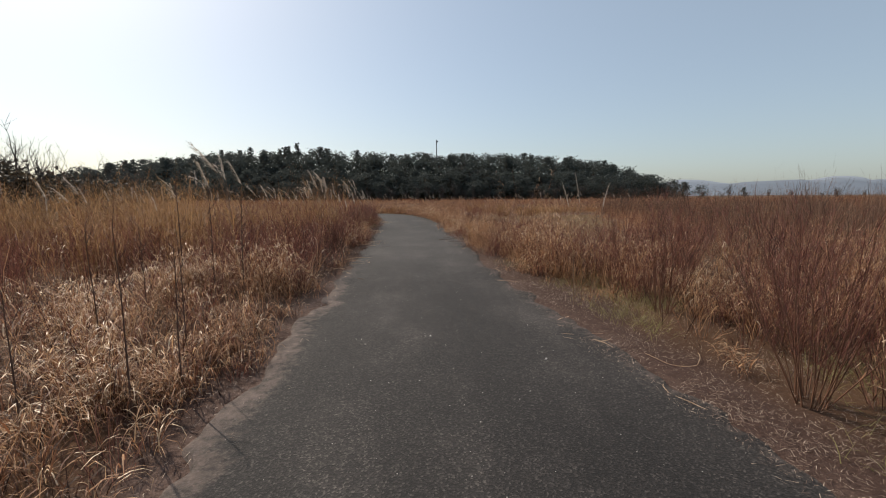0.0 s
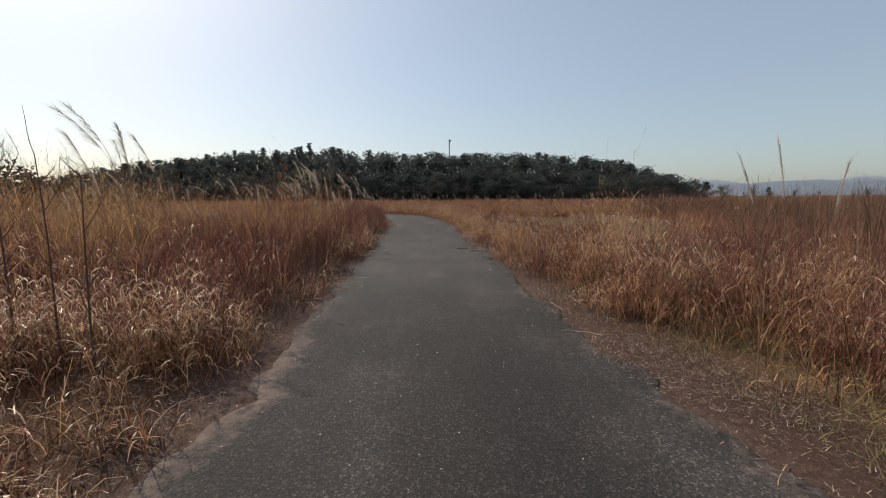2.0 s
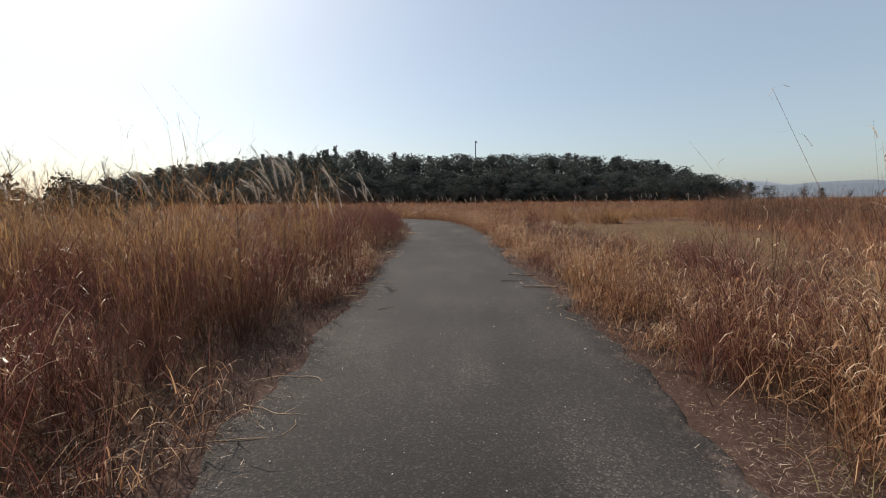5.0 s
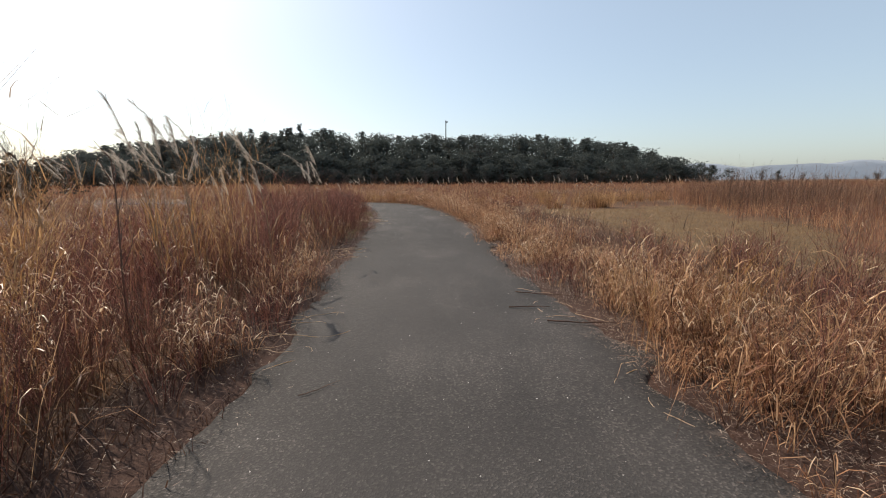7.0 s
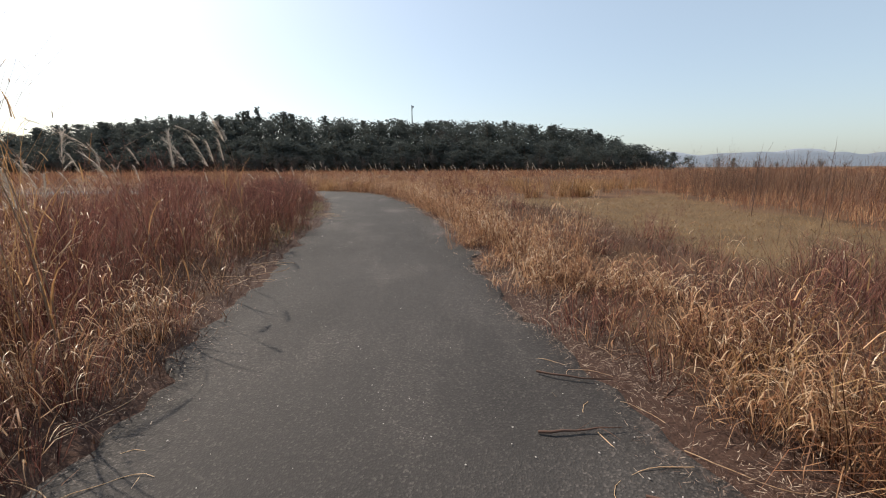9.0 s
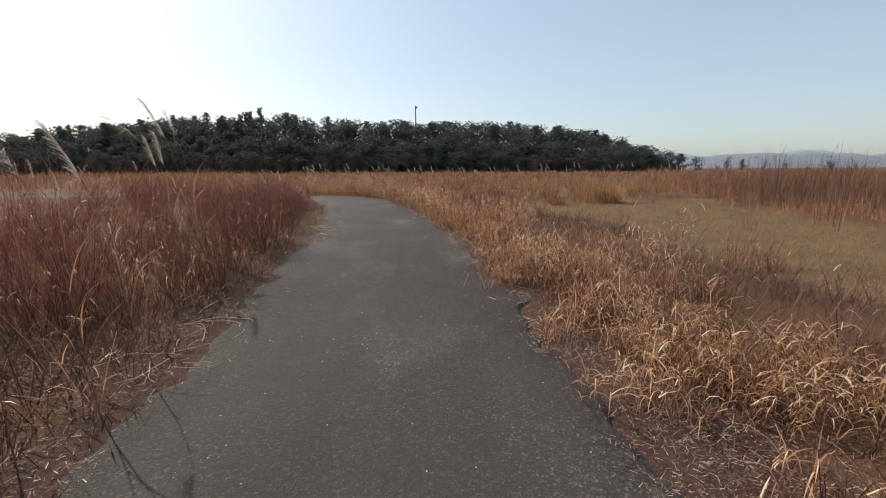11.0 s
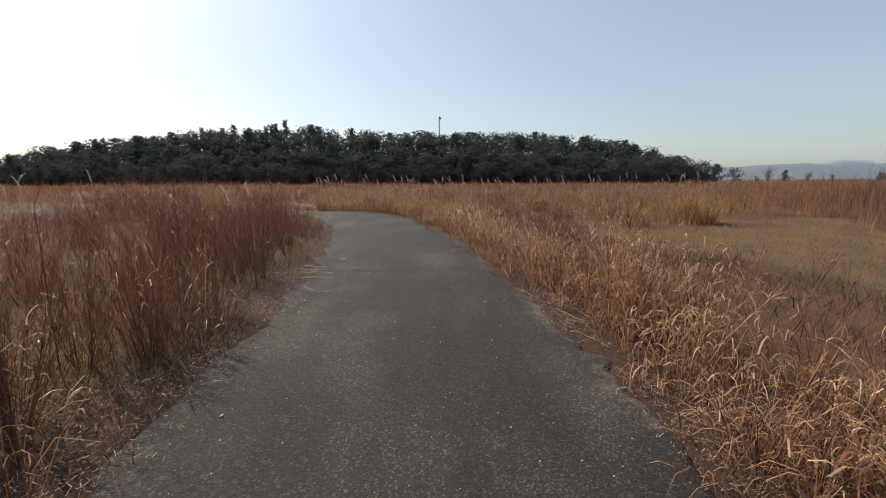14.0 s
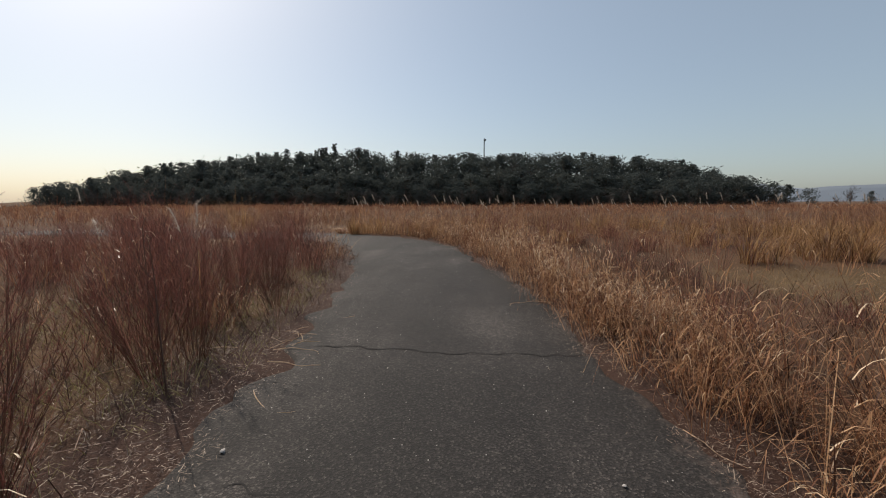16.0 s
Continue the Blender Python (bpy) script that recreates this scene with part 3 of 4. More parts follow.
# ---- the wide field ----
def field_keep(x, y, d, side):
    strip = clumpy(x, y, 5.0, 51, 0.2)
    edge = np.interp(y, [16, 22, 24, 30, 38], [8, 10.5, 11.5, 13.5, 15])
    strip = np.maximum(strip, 1.0 * (np.abs(x - edge - 1.6) < 1.5) * (y < 42) * (y > 18))
    return (0.3 + 0.7 * strip) * fade(4, 6.5, d) * (1 - mown_area(x, y)) * fade(193, 188, y)


rings = []
for x0, x1, y0, y1, dens, wd, ring in ((-32, 30, 0, 52, 4.2, 0.010, 0), (-85, 85, 4, 110, 0.6, 0.03, 1), (-260, 280, 20, 192, 0.15, 0.08, 2)):
    C = scatter(x0, x1, y0, y1, dens, field_keep)
    if ring == 1:
        C = C[(np.abs(C[:, 0]) > 30) | (C[:, 1] > 50)]
    if ring == 2:
        C = C[(np.abs(C[:, 0]) > 83) | (C[:, 1] > 105)]
    tall = np.where(C[:, 0] > 0, 0.85, 0.95) * (0.4 + 1.3 * value_noise(C[:, 0], C[:, 1], 6.0, 53) ** 1.7) * (0.7 + 0.6 * value_noise(C[:, 0], C[:, 1], 1.5, 54))
    tall = tall * (1 + 0.3 * fade(10, 30, np.hypot(C[:, 0], C[:, 1] - 20)))
    P, az, lean, H = tussocks(C, (9, 9, 8)[ring], (0.16, 0.4, 0.9)[ring], tall, 0.4)
    n = len(P)
    rings.append(ribbons(P, az, H, wd * uni(n, 0.5, 1.2), lean, uni(n, 0.0, 1.0), 2, 1.5, 0.75, uni(n, 0, 3.1)))
stuff("field_grass", rings, M_FAR, "wide field of knee-high brown and tan dry grass", "grass")


def weed_keep(x, y, d, side):
    edge = np.interp(y, [12, 16, 22, 24, 30, 38], [6.5, 8, 10.5, 11.5, 13.5, 15])
    right = fade(0.3, 1.6, x - edge) * (0.1 + 0.9 * clumpy(x, y, 3.2, 56, 0.18)) * fade(0, 3, 46 - y) * fade(40, 28, x)
    back = fade(43.5, 46, y + 0.08 * x) * fade(60, 52, y) * (0.1 + 0.9 * clumpy(x, y, 4.0, 57, 0.18)) * 0.5
    return np.maximum(np.where(side > 0, right, 0.0), back)


C = scatter(-24, 40, 9, 60, 2.6, weed_keep)
K = np.array([(15.3, 32.6), (16.4, 33.4), (14.6, 33.8), (18.5, 35.5), (20.5, 34.0)])
K = np.repeat(K, 13, 0) + rng.normal(0, 0.55, (65, 2))
n_weed = len(C)
C = np.concatenate([C, np.concatenate([K, np.zeros((65, 1))], 1)])
tall = np.where(C[:, 1] > 44, 0.7, 0.95) + np.where(C[:, 1] > 44, 0.7, 1.3) * value_noise(C[:, 0], C[:, 1], 2.8, 58) * (0.6 + 0.6 * value_noise(C[:, 0], C[:, 1], 0.8, 59))
tall[n_weed:] = uni(65, 1.7, 2.3)
P, az, lean, H = tussocks(C, 9, 0.22, tall, 0.22)
n = len(P)
stuff("tall_field_weeds", [ribbons(P, az, H, uni(n, 0.006, 0.012), lean, uni(n, -0.1, 0.4), 2, 1.5, 0.6, uni(n, 0, 3.1))] + dress(P, az, lean, H, 3, 0.45),
      M_WEED, "stands of tall brown dead weeds in the field", "weed")


# ---- short grass: the mown patch and the trampled verge ----
P = scatter(3, 17, 14, 40, 220, lambda x, y, d, side: mown_area(x, y) * 0.9 * (d > 0.5))
n = len(P)
stuff("mown_grass", [ribbons(P, uni(n, 0, 6.283), uni(n, 0.04, 0.13), uni(n, 0.004, 0.009), uni(n, 0.2, 0.9), uni(n, 0, 1.2), 2, 1.5, 0.7, uni(n, 0, 3.1))],
      M_MOWN, "short mown tan grass of an open patch", "grass")


def verge_keep(x, y, d, side):
    m = margin(y, side)
    return fade(-0.45, 0.1, d - m) * fade(2.4, 0.8, d - m) * (side > 0) * fade(11, 8, y) * clumpy(x, y, 0.8, 61, 0.3) * (d > 0.2)


P = np.concatenate([scatter(1.5, 7, 0.3, 11, 900, verge_keep),
                    scatter(-9, -2, 20.5, 34, 420, lambda x, y, d, side: (side < 0) * fade(20.5, 22.5, y) * fade(34, 30, y) * fade(0.15, 0.5, d) * fade(5.5, 3, d) * (0.3 + 0.7 * clumpy(x, y, 0.8, 61, 0.3)))])
n = len(P)
stuff("verge_grass", [ribbons(P, uni(n, 0, 6.283), uni(n, 0.07, 0.24), uni(n, 0.003, 0.007), uni(n, 0.3, 1.1), uni(n, 0, 1.2), 3, 1.5, 0.7, uni(n, 0, 3.1))],
      M_GREEN, "short half-green and tan grass along the verge", "grass")


# loose straw lying at the road's edges
def litter_keep(x, y, d, side):
    m = margin(y, side)
    edge = fade(-0.25, 0.15, d + 0.35 * (value_noise(x, y, 0.5, 71) - 0.5)) * fade(1.3, 0.3, d - m)
    edge = edge * np.where((side > 0) & (y < 9), 0.85, np.where(side < 0, np.where(y < 19, 0.3, 0.5), 1.0))
    spill = 0.015 * fade(-0.6, 0.0, d)
    edge = edge * np.where((side < 0) & (y < 9.5), fade(-0.05, 0.25, d), 1.0)
    return np.clip(edge * (0.25 + 0.75 * clumpy(x, y, 0.6, 72, 0.3)) + spill, 0, 1) * (d > -0.7)


P = scatter(-7.5, 6, 0.3, 38, 3000, litter_keep)
n = len(P)
P[:, 2] = np.maximum(P[:, 2], 0.0) + uni(n, 0.010, 0.065)
stuff("straw_litter", [ribbons(P, uni(n, 0, 6.283), uni(n, 0.012, 0.048) * uni(n, 0.6, 1.5), uni(n, 0.002, 0.0052), uni(n, 1.15, 1.75), uni(n, -0.5, 0.5), 1, 1.0, 0.5, uni(n, -0.3, 0.3))],
      M_LITTER, "loose dead straw and leaf litter along the path", "plant litter")


# ---- builders for single things ----
def part(name, me, parent, label=""):
    ob = new(name, me)
    ob.parent = parent
    return tagged(ob, label) if label else ob


def tube(points, radii, sides=6):
    """Vertices and quads of a tapering tube along points."""
    pts = np.asarray(points, float)
    t = np.gradient(pts, axis=0)
    t /= np.linalg.norm(t, axis=1)[:, None] + 1e-9
    ref = np.where(np.abs(t[:, 2:3]) > 0.9, np.array([[1.0, 0, 0]]), np.array([[0, 0, 1.0]]))
    u = np.cross(t, ref)
    u /= np.linalg.norm(u, axis=1)[:, None] + 1e-9
    v = np.cross(t, u)
    a = np.arange(sides) / sides * 6.28319
    ring = u[:, None] * np.cos(a)[None, :, None] + v[:, None] * np.sin(a)[None, :, None]
    V = (pts[:, None] + ring * np.asarray(radii, float)[:, None, None]).reshape(-1, 3)
    idx = np.arange(len(pts) * sides).reshape(len(pts), sides)
    nxt = np.roll(idx, -1, 1)
    q = np.stack([idx[:-1], nxt[:-1], nxt[1:], idx[1:]], -1).reshape(-1, 4)
    return V, q


def arc(length, lean, bend, az, n=8, start=(0, 0, 0), power=1.5, wobble=0.0):
    """Points of a line that rises and bends over towards az."""
    p = [np.array(start, float)]
    a = az
    for i in range(n):
        th = lean + bend * ((i + 0.5) / n) ** power
        a += rng.normal(0, wobble)
        p.append(p[-1] + length / n * np.array([math.sin(th) * math.cos(a), math.sin(th) * math.sin(a), math.cos(th)]))
    return np.array(p)


def at_ground(x, y, turn=0.0, lift=0.0):
    return pose(x, y, float(grounded(np.array([x]), np.array([y]))[0]) + lift, 0, 0, turn)


def put_all(builders, places, label, category, group, clear=0.0):
    """One thing for each builder; every further place gets a copy in turn."""
    made = []
    for i, (x, y, turn, size) in enumerate(places):
        while clear > 0 and off_road(np.array([x]), np.array([y]))[0][0] < clear:
            x += 0.25 * (1 if x > np.interp(y, LINE[:840, 1], LINE[:840, 0]) else -1)
        m = at_ground(x, y, turn) @ Matrix.Diagonal((size, size, size, 1))
        if i < len(builders):
            ob = builders[i]()
            ob.matrix_basis = m
            tagged(ob, label, category, group)
            made.append(ob)
        else:
            src = made[i % len(builders)]
            ob = copy_thing(src, Matrix())
            ob.matrix_basis = m
    return made


# ---- the wooded hill ----
def pine_tree(tall, spare=False):
    """A pine: trunk, limbs and a ragged crown of needle bunches."""
    ob = new("pine_tree")
    trunk = arc(tall, 0.03, 0.06, rng.uniform(0, 6), 6)
    pieces = [tube(trunk, np.linspace(0.17, 0.03, 7) * tall / 11, 6)]
    V = []
    low = 0.55 if spare else 0.08
    whorls = 9 if spare else 14
    for i in range(whorls):
        t = low + (0.98 - low) * i / (whorls - 1)
        k = min(int(t * 6), 5)
        o = trunk[k] + (trunk[k + 1] - trunk[k]) * (t * 6 - k)
        shape = 1.35 * (1 - t) ** 0.6 + 0.10 if not spare else 0.25 + 0.5 * rng.random() * (1.1 - t)
        for j in range(3 if spare else 4):
            a = rng.uniform(0, 6.283)
            reach = tall * 0.27 * shape * rng.uniform(0.5, 1.25)
            limb = arc(reach, 1.25, -0.35, a, 3, o)
            if j % 2 == 0:
                pieces.append(tube(limb[::3], [0.05, 0.012], 3))
            for b in range(7):
                V.append(limb[1 + b % 3] + rng.normal(0, 0.25 + 0.10 * reach, 3) * (1, 1, 0.6))
    v, q = joined(pieces)
    part("trunk", quads("trunk", v, q, M_BARK), ob)
    part("crown", needle_mesh(np.array(V), 0.48, M_PINE), ob, "dark green needle crown")
    return ob


def round_tree(tall):
    """A full-crowned evergreen: trunk, limbs and lumps of foliage down to the ground."""
    ob = new("evergreen_tree")
    trunk = arc(tall * 0.8, 0.03, 0.08, rng.uniform(0, 6), 5)
    pieces = [tube(trunk, np.linspace(0.16, 0.04, 6) * tall / 11, 6)]
    V = []
    for i in range(17):
        a, h = rng.uniform(0, 6.283), 0.1 + 0.8 * (i + 0.5) / 17
        r = tall * 0.33 * math.sqrt(max(0.05, 1 - ((h - 0.42) / 0.56) ** 2)) * rng.uniform(0.45, 0.95)
        c = np.array([math.cos(a) * r, math.sin(a) * r, h * tall])
        pieces.append(tube([(0, 0, max(0.4, h * tall * 0.75)), c], [0.05, 0.02], 3))
        V.append(c + np.clip(rng.normal(0, 1, (30, 3)), -1.5, 1.5) * (0.095 * tall, 0.095 * tall, 0.075 * tall))
    v, q = joined(pieces)
    part("trunk", quads("trunk", v, q, M_BARK), ob)
    part("crown", needle_mesh(np.concatenate(V), 0.46, M_PINE), ob, "dark grey-green leafy crown")
    return ob


def needle_mesh(C, size, mat, cards=2):
    """Small ragged leaf clumps round the centres."""
    n = len(C) * cards
    C = np.repeat(C, cards, 0) + rng.normal(0, size * 0.3, (n, 3))
    d1 = rng.normal(0, 1, (n, 3)) * (1, 1, 0.7)
    d1 /= np.linalg.norm(d1, axis=1)[:, None]
    d2 = np.cross(d1, rng.normal(0, 1, (n, 3)))
    d2 /= np.linalg.norm(d2, axis=1)[:, None]
    a, b = size * uni(n, 0.4, 1.0)[:, None], size * uni(n, 0.25, 0.6)[:, None]
    v = np.stack([C - d1 * a, C + d2 * b, C + d1 * a * 0.8, C - d2 * b * 0.7], 1).reshape(-1, 3)
    return quads("crown", v, np.arange(4 * n).reshape(n, 4), mat)


def bare_tree(tall, name="bare_tree", wide=0.5, fine=1.0):
    """A leafless tree: trunk and three orders of branches."""
    ob = new(name)
    trunk = arc(tall * 0.55, 0.05, 0.15, rng.uniform(0, 6), 5, wobble=0.3)
    part("trunk", quads("trunk", *tube(trunk, np.linspace(0.02, 0.01, 6) * tall, 6), M_BARK), ob)
    limbs, twigs = [], []
    for i in range(11):
        o = trunk[1 + i % 5]
        b1 = arc(tall * wide * rng.uniform(0.6, 1.1), rng.uniform(0.3, 0.9), -0.2, rng.uniform(0, 6.283), 4, o, wobble=0.25)
        limbs.append(tube(b1, np.linspace(0.008, 0.003, 5) * tall, 4))
        for j in range(6):
            o2 = b1[1 + j % 4]
            b2 = arc(tall * wide * rng.uniform(0.25, 0.5), rng.uniform(0.1, 1.2), rng.uniform(-0.2, 0.4), rng.uniform(0, 6.283), 3, o2, wobble=0.3)
            twigs.append(tube(b2, np.linspace(0.0032, 0.0014, 4) * tall, 3))
            base = np.repeat(b2[1:], 3, 0)
            k = len(base)
            twigs.append(ribbons(base, uni(k, 0, 6.283), tall * 0.12 * uni(k, 0.5, 1.3), np.full(k, 0.0035 * tall * fine), uni(k, 0.1, 1.2), uni(k, -0.2, 0.7), 1, 1, 0.6, uni(k, 0, 3)))
    part("branch_frame", quads("branch_frame", *joined(limbs), M_BARE), ob)
    part("twig_spray", quads("twig_spray", *joined(twigs), M_BARE), ob, "grey-brown leafless twigs")
    return ob


SKY_X = [-225, -205, -190, -170, -150, -124, -85, -66, -50, -32, -14, 0, 12, 35, 59, 82, 103, 115, 124]
SKY_Z = [9, 13, 18, 21.5, 23.2, 26, 28, 27.5, 24, 25, 25.3, 22.5, 23.4, 23.6, 22.6, 20, 16.5, 10.5, 6]
pines = [pine_tree(10) for _ in range(2)] + [round_tree(10) for _ in range(4)]
for ob in pines:
    ob.matrix_basis = pose(0, 400, -40)
spots = []
for row, (yy, gap) in enumerate(((199, 6.5), (206, 6.3), (214, 6.3), (223, 6.3), (232, 6.5), (240, 7))):
    x = -222.0 if yy > 202 else -205.0
    while x < 124:
        spots.append((x + rng.uniform(-1.4, 1.4), yy + rng.uniform(-2.5, 2.5), row))
        x += gap * rng.uniform(0.75, 1.25)
first = {}
for x, yy, row in spots:
    g = float(ground_z(np.array([x]), np.array([yy]))[0])
    top = np.interp(x, SKY_X, SKY_Z) * (yy - 15) / 195 * rng.uniform(0.95, 1.02)
    want = min(top - g, rng.uniform(9, 12.5) - 2.5 * (row == 0) + (row > 2) * 1.5)
    if want < 3:
        continue
    s = want / 10
    src = pines[rng.integers(0, 6) if x < -55 else rng.integers(1, 6)]
    m = Matrix.Translation((x, yy, g - 0.2)) @ pose(0, 0, 0, 0, 0, rng.uniform(0, 360)) @ Matrix.Diagonal((s * rng.uniform(1.35, 1.8), s * rng.uniform(1.3, 1.7), s, 1))
    if src not in first:
        first[src] = True
        ob = tagged(src, "dark evergreen crowded among others on the wooded hill", "tree", "evergreens of the wooded hill")
    else:
        ob = copy_thing(src, Matrix())
    ob.matrix_basis = m

tall_spots = [(-79, 240, 15.5), (-84, 240, 14), (-106, 240, 14.5), (-113, 242, 13.5), (-122, 240, 14), (-98, 241, 13), (-188, 226, 12), (-197, 222, 9.5), (-178, 228, 11), (-165, 230, 13), (-89, 241, 12.5)]
spare = [pine_tree(10, True) for _ in range(3)]
for i, (x, yy, tall) in enumerate(tall_spots):
    g = float(ground_z(np.array([x]), np.array([yy]))[0])
    m = Matrix.Translation((x, yy, g - 0.2)) @ pose(0, 0, 0, 0, 0, 77 * i) @ Matrix.Diagonal((tall / 10, tall / 10, tall / 10, 1))
    ob = spare[i] if i < 3 else copy_thing(spare[i % 3], Matrix())
    tagged(ob, "tall sparse pine standing over the hill's skyline", "tree", "tall pines on the skyline")
    ob.matrix_basis = m

bare = [bare_tree(8, fine=2.2) for _ in range(3)]
places = [(-150, 236, 1.5), (-137, 238, 1.5), (14, 214, 1.45), (9, 216, 1.3), (20, 215, 1.3)]
x = -180.0
while x < 112:
    places.append((x, rng.uniform(193, 197), rng.uniform(0.55, 0.95)))
    x += rng.uniform(4, 8)
for i, (x, yy, s) in enumerate(places):
    g = float(ground_z(np.array([x]), np.array([yy]))[0])
    ob = bare[i] if i < 3 else copy_thing(bare[i % 3], Matrix())
    tagged(ob, "leafless grey-brown tree at the foot of the wooded hill", "tree", "bare trees by the hill")
    ob.matrix_basis = Matrix.Translation((x, yy, g - 0.15)) @ pose(0, 0, 0, 0, 0, 50 * i) @ Matrix.Diagonal((s * 1.5, s * 1.5, s, 1))

# the mast above the trees
mast = new("lamp_mast")
g = float(ground_z(np.array([0.0]), np.array([226.0]))[0])
mast.matrix_basis = pose(0, 226, g - 0.2)
top = 32.2 - g
part("pole", quads("pole", *tube([(0, 0, 0), (0, 0, top * 0.5), (0, 0, top)], [0.30, 0.27, 0.22], 8), M_STEEL), mast)
part("lamp_head", quads("lamp_head", *tube([(0.1, 0, top - 0.9), (0.75, 0, top - 0.75), (0.95, 0, top - 0.75)], [0.25, 0.45, 0.35], 6), M_STEEL), mast)
part("bracket", quads("bracket", *tube([(0, 0, top - 1.7), (0.5, 0, top - 1.6)], [0.1, 0.1], 6), M_STEEL), mast)
tagged(mast, "slim grey steel mast with a small head above the pines", "mast")


# ---- far hills and far trees on the right ----
def ridge(name, y, x0, x1, tall, seed, mat, label):
    x = np.linspace(x0, x1, 90)
    z = tall * (0.35 + 0.5 * value_noise(x, x * 0, (x1 - x0) / 7, seed) + 0.25 * value_noise(x, x * 0, (x1 - x0) / 25, seed + 1)) * fade(x0, x0 + 300, x) * fade(x1, x1 - 200, x)
    V = np.concatenate([np.stack([x, x * 0 + y - 200, x * 0 - 3], 1), np.stack([x, x * 0 + y - 60, z * 0.75], 1), np.stack([x, x * 0 + y, z], 1), np.stack([x, x * 0 + y + 200, x * 0 - 3], 1)])
    i = np.arange(89)
    q = np.concatenate([np.stack([i + 90 * k, i + 1 + 90 * k, i + 91 + 90 * k, i + 90 + 90 * k], 1) for k in range(3)])
    return tagged(new(name, quads(name, V, q, mat, True)), label, "hill", kind="structure")


ridge("backdrop_near_hills", 1500, 560, 2600, 62, 3, M_HILL, "low wooded hills with blue haze painted into their colour")
ridge("backdrop_far_hills", 2300, 500, 3600, 105, 8, M_HILL2, "far hills with paler haze painted into their colour")
far = []
for i, (x, yy, s) in enumerate([(135, 190, 0.8), (139, 186, 0.5), (150, 200, 0.45), (170, 210, 0.6), (186, 215, 0.5), (200, 205, 0.55), (142, 205, 0.4), (220, 225, 0.65), (160, 170, 0.35), (240, 230, 0.5), (128, 200, 0.7)]):
    ob = copy_thing(pines[i % 6] if i in (1, 10) else bare[i % 3], Matrix())
    tagged(ob, "small tree standing alone across the field", "tree", "far trees beyond the field")
    ob.matrix_basis = pose(x, yy, -0.1, 0, 0, 40 * i) @ Matrix.Diagonal((s * 1.3, s * 1.3, s, 1))


# ---- overgrown trees on the left ----
def overgrown_tree(tall):
    """A bare tree with a dark evergreen tangle round its foot."""
    ob = bare_tree(tall, "overgrown_tree", 0.55)
    C = []
    for _ in range(34):
        c = rng.normal(0, 1, 3) * (0.28, 0.28, 0.16) * tall + (0, 0, 0.42 * tall)
        C.append(c + rng.normal(0, 0.06 * tall, (34, 3)))
    C = np.concatenate(C)
    C = C[C[:, 2] > 0.05]
    part("tangle", needle_mesh(C, 0.19, M_TANGLE, 3), ob, "dark evergreen creeper leaves")
    return ob


put_all([lambda: overgrown_tree(5.2), lambda: overgrown_tree(4.4)],
        [(-16.2, 18.7, 0, 0.74), (-15.0, 19.9, 40, 0.70), (-18.0, 18.9, 80, 0.82), (-24.9, 32.8, 10, 0.88), (-23.4, 33.2, 120, 0.80), (-26.8, 33.6, 30, 0.72)],
        "leafless tree overgrown with dark creeper in the field", "tree", "overgrown trees in the field")


# ---- reeds with plumes ----
def reed(tall, bend, lean=0.06, thick=1.0, splay=1.0):
    """A silver-grass reed: stem, feathery plume and a few dry leaves."""
    ob = new("plume_reed")
    p = arc(tall, lean, bend, 0.0, 12, power=3.0)
    part("stem", quads("stem", *tube(p[:11], np.linspace(0.005, 0.0022, 11), 5), M_REED), ob)
    k = 130
    t = uni(k, 0.80, 1.0) * 12
    i = np.minimum(t.astype(int), 11)
    B = p[i] + (p[i + 1] - p[i]) * (t - i)[:, None]
    plume = ribbons(B, rng.normal(0, 0.45, k), tall * uni(k, 0.025, 0.07), thick * uni(k, 0.002, 0.004), splay * uni(k, 0.1, 0.7) + bend * 0.6, uni(k, 0.1, 0.9) * splay, 2, 1, 0.6, uni(k, 0, 3))
    part("plume", quads("plume", *plume, M_PLUME), ob, "silvery feathery plume bent by the wind")
    for j in range(4):
        o = p[2 + j]
        leaf = ribbons(np.array([o]), np.array([rng.uniform(0, 6.283)]), np.array([tall * rng.uniform(0.2, 0.35)]), np.array([0.011]), np.array([0.3]), np.array([rng.uniform(1, 2.2)]), 6, 1.6, 0.85)
        part("leaf", quads("leaf", *leaf, M_GOLD), ob)
    return ob


reed_builders = [lambda: reed(2.3, 0.9, 0.06, 1.5), lambda: reed(2.1, 0.5, 0.06, 1.5), lambda: reed(2.2, 1.3, 0.06, 1.5), lambda: reed(1.9, 0.25, 0.02, 1.5)]
spots = []
for cx, cy, r, count, size in ((-3.2, 8.65, 0.22, 7, 1.2), (-3.2, 15.6, 0.3, 9, 1.12), (-3.8, 16.4, 0.35, 7, 1.1), (-3.4, 18.0, 0.7, 12, 0.92), (-2.8, 16.5, 0.4, 6, 1.0), (-4.6, 17.2, 1.0, 10, 0.95), (-3.35, 22.0, 0.25, 5, 1.08), (-5.5, 13, 1.2, 8, 1.0),
                               (-7.5, 15, 1.5, 9, 0.95), (-8.5, 24, 1.6, 8, 0.9), (-6.0, 22, 0.8, 6, 0.85), (-11, 18, 2.0, 10, 1.0), (-4.5, 27.5, 0.5, 4, 0.7), (-12, 32, 1.0, 6, 0.85), (-9, 10.5, 1.5, 7, 1.05)):
    for _ in range(count):
        spots.append((cx + rng.normal(0, r), cy + rng.normal(0, r), 180 + rng.normal(0, 40), size * rng.uniform(0.85, 1.1)))
put_all(reed_builders, spots, "tall dry silver-grass reed with a bent plume", "reed", "plume reeds on the field", 0.3)
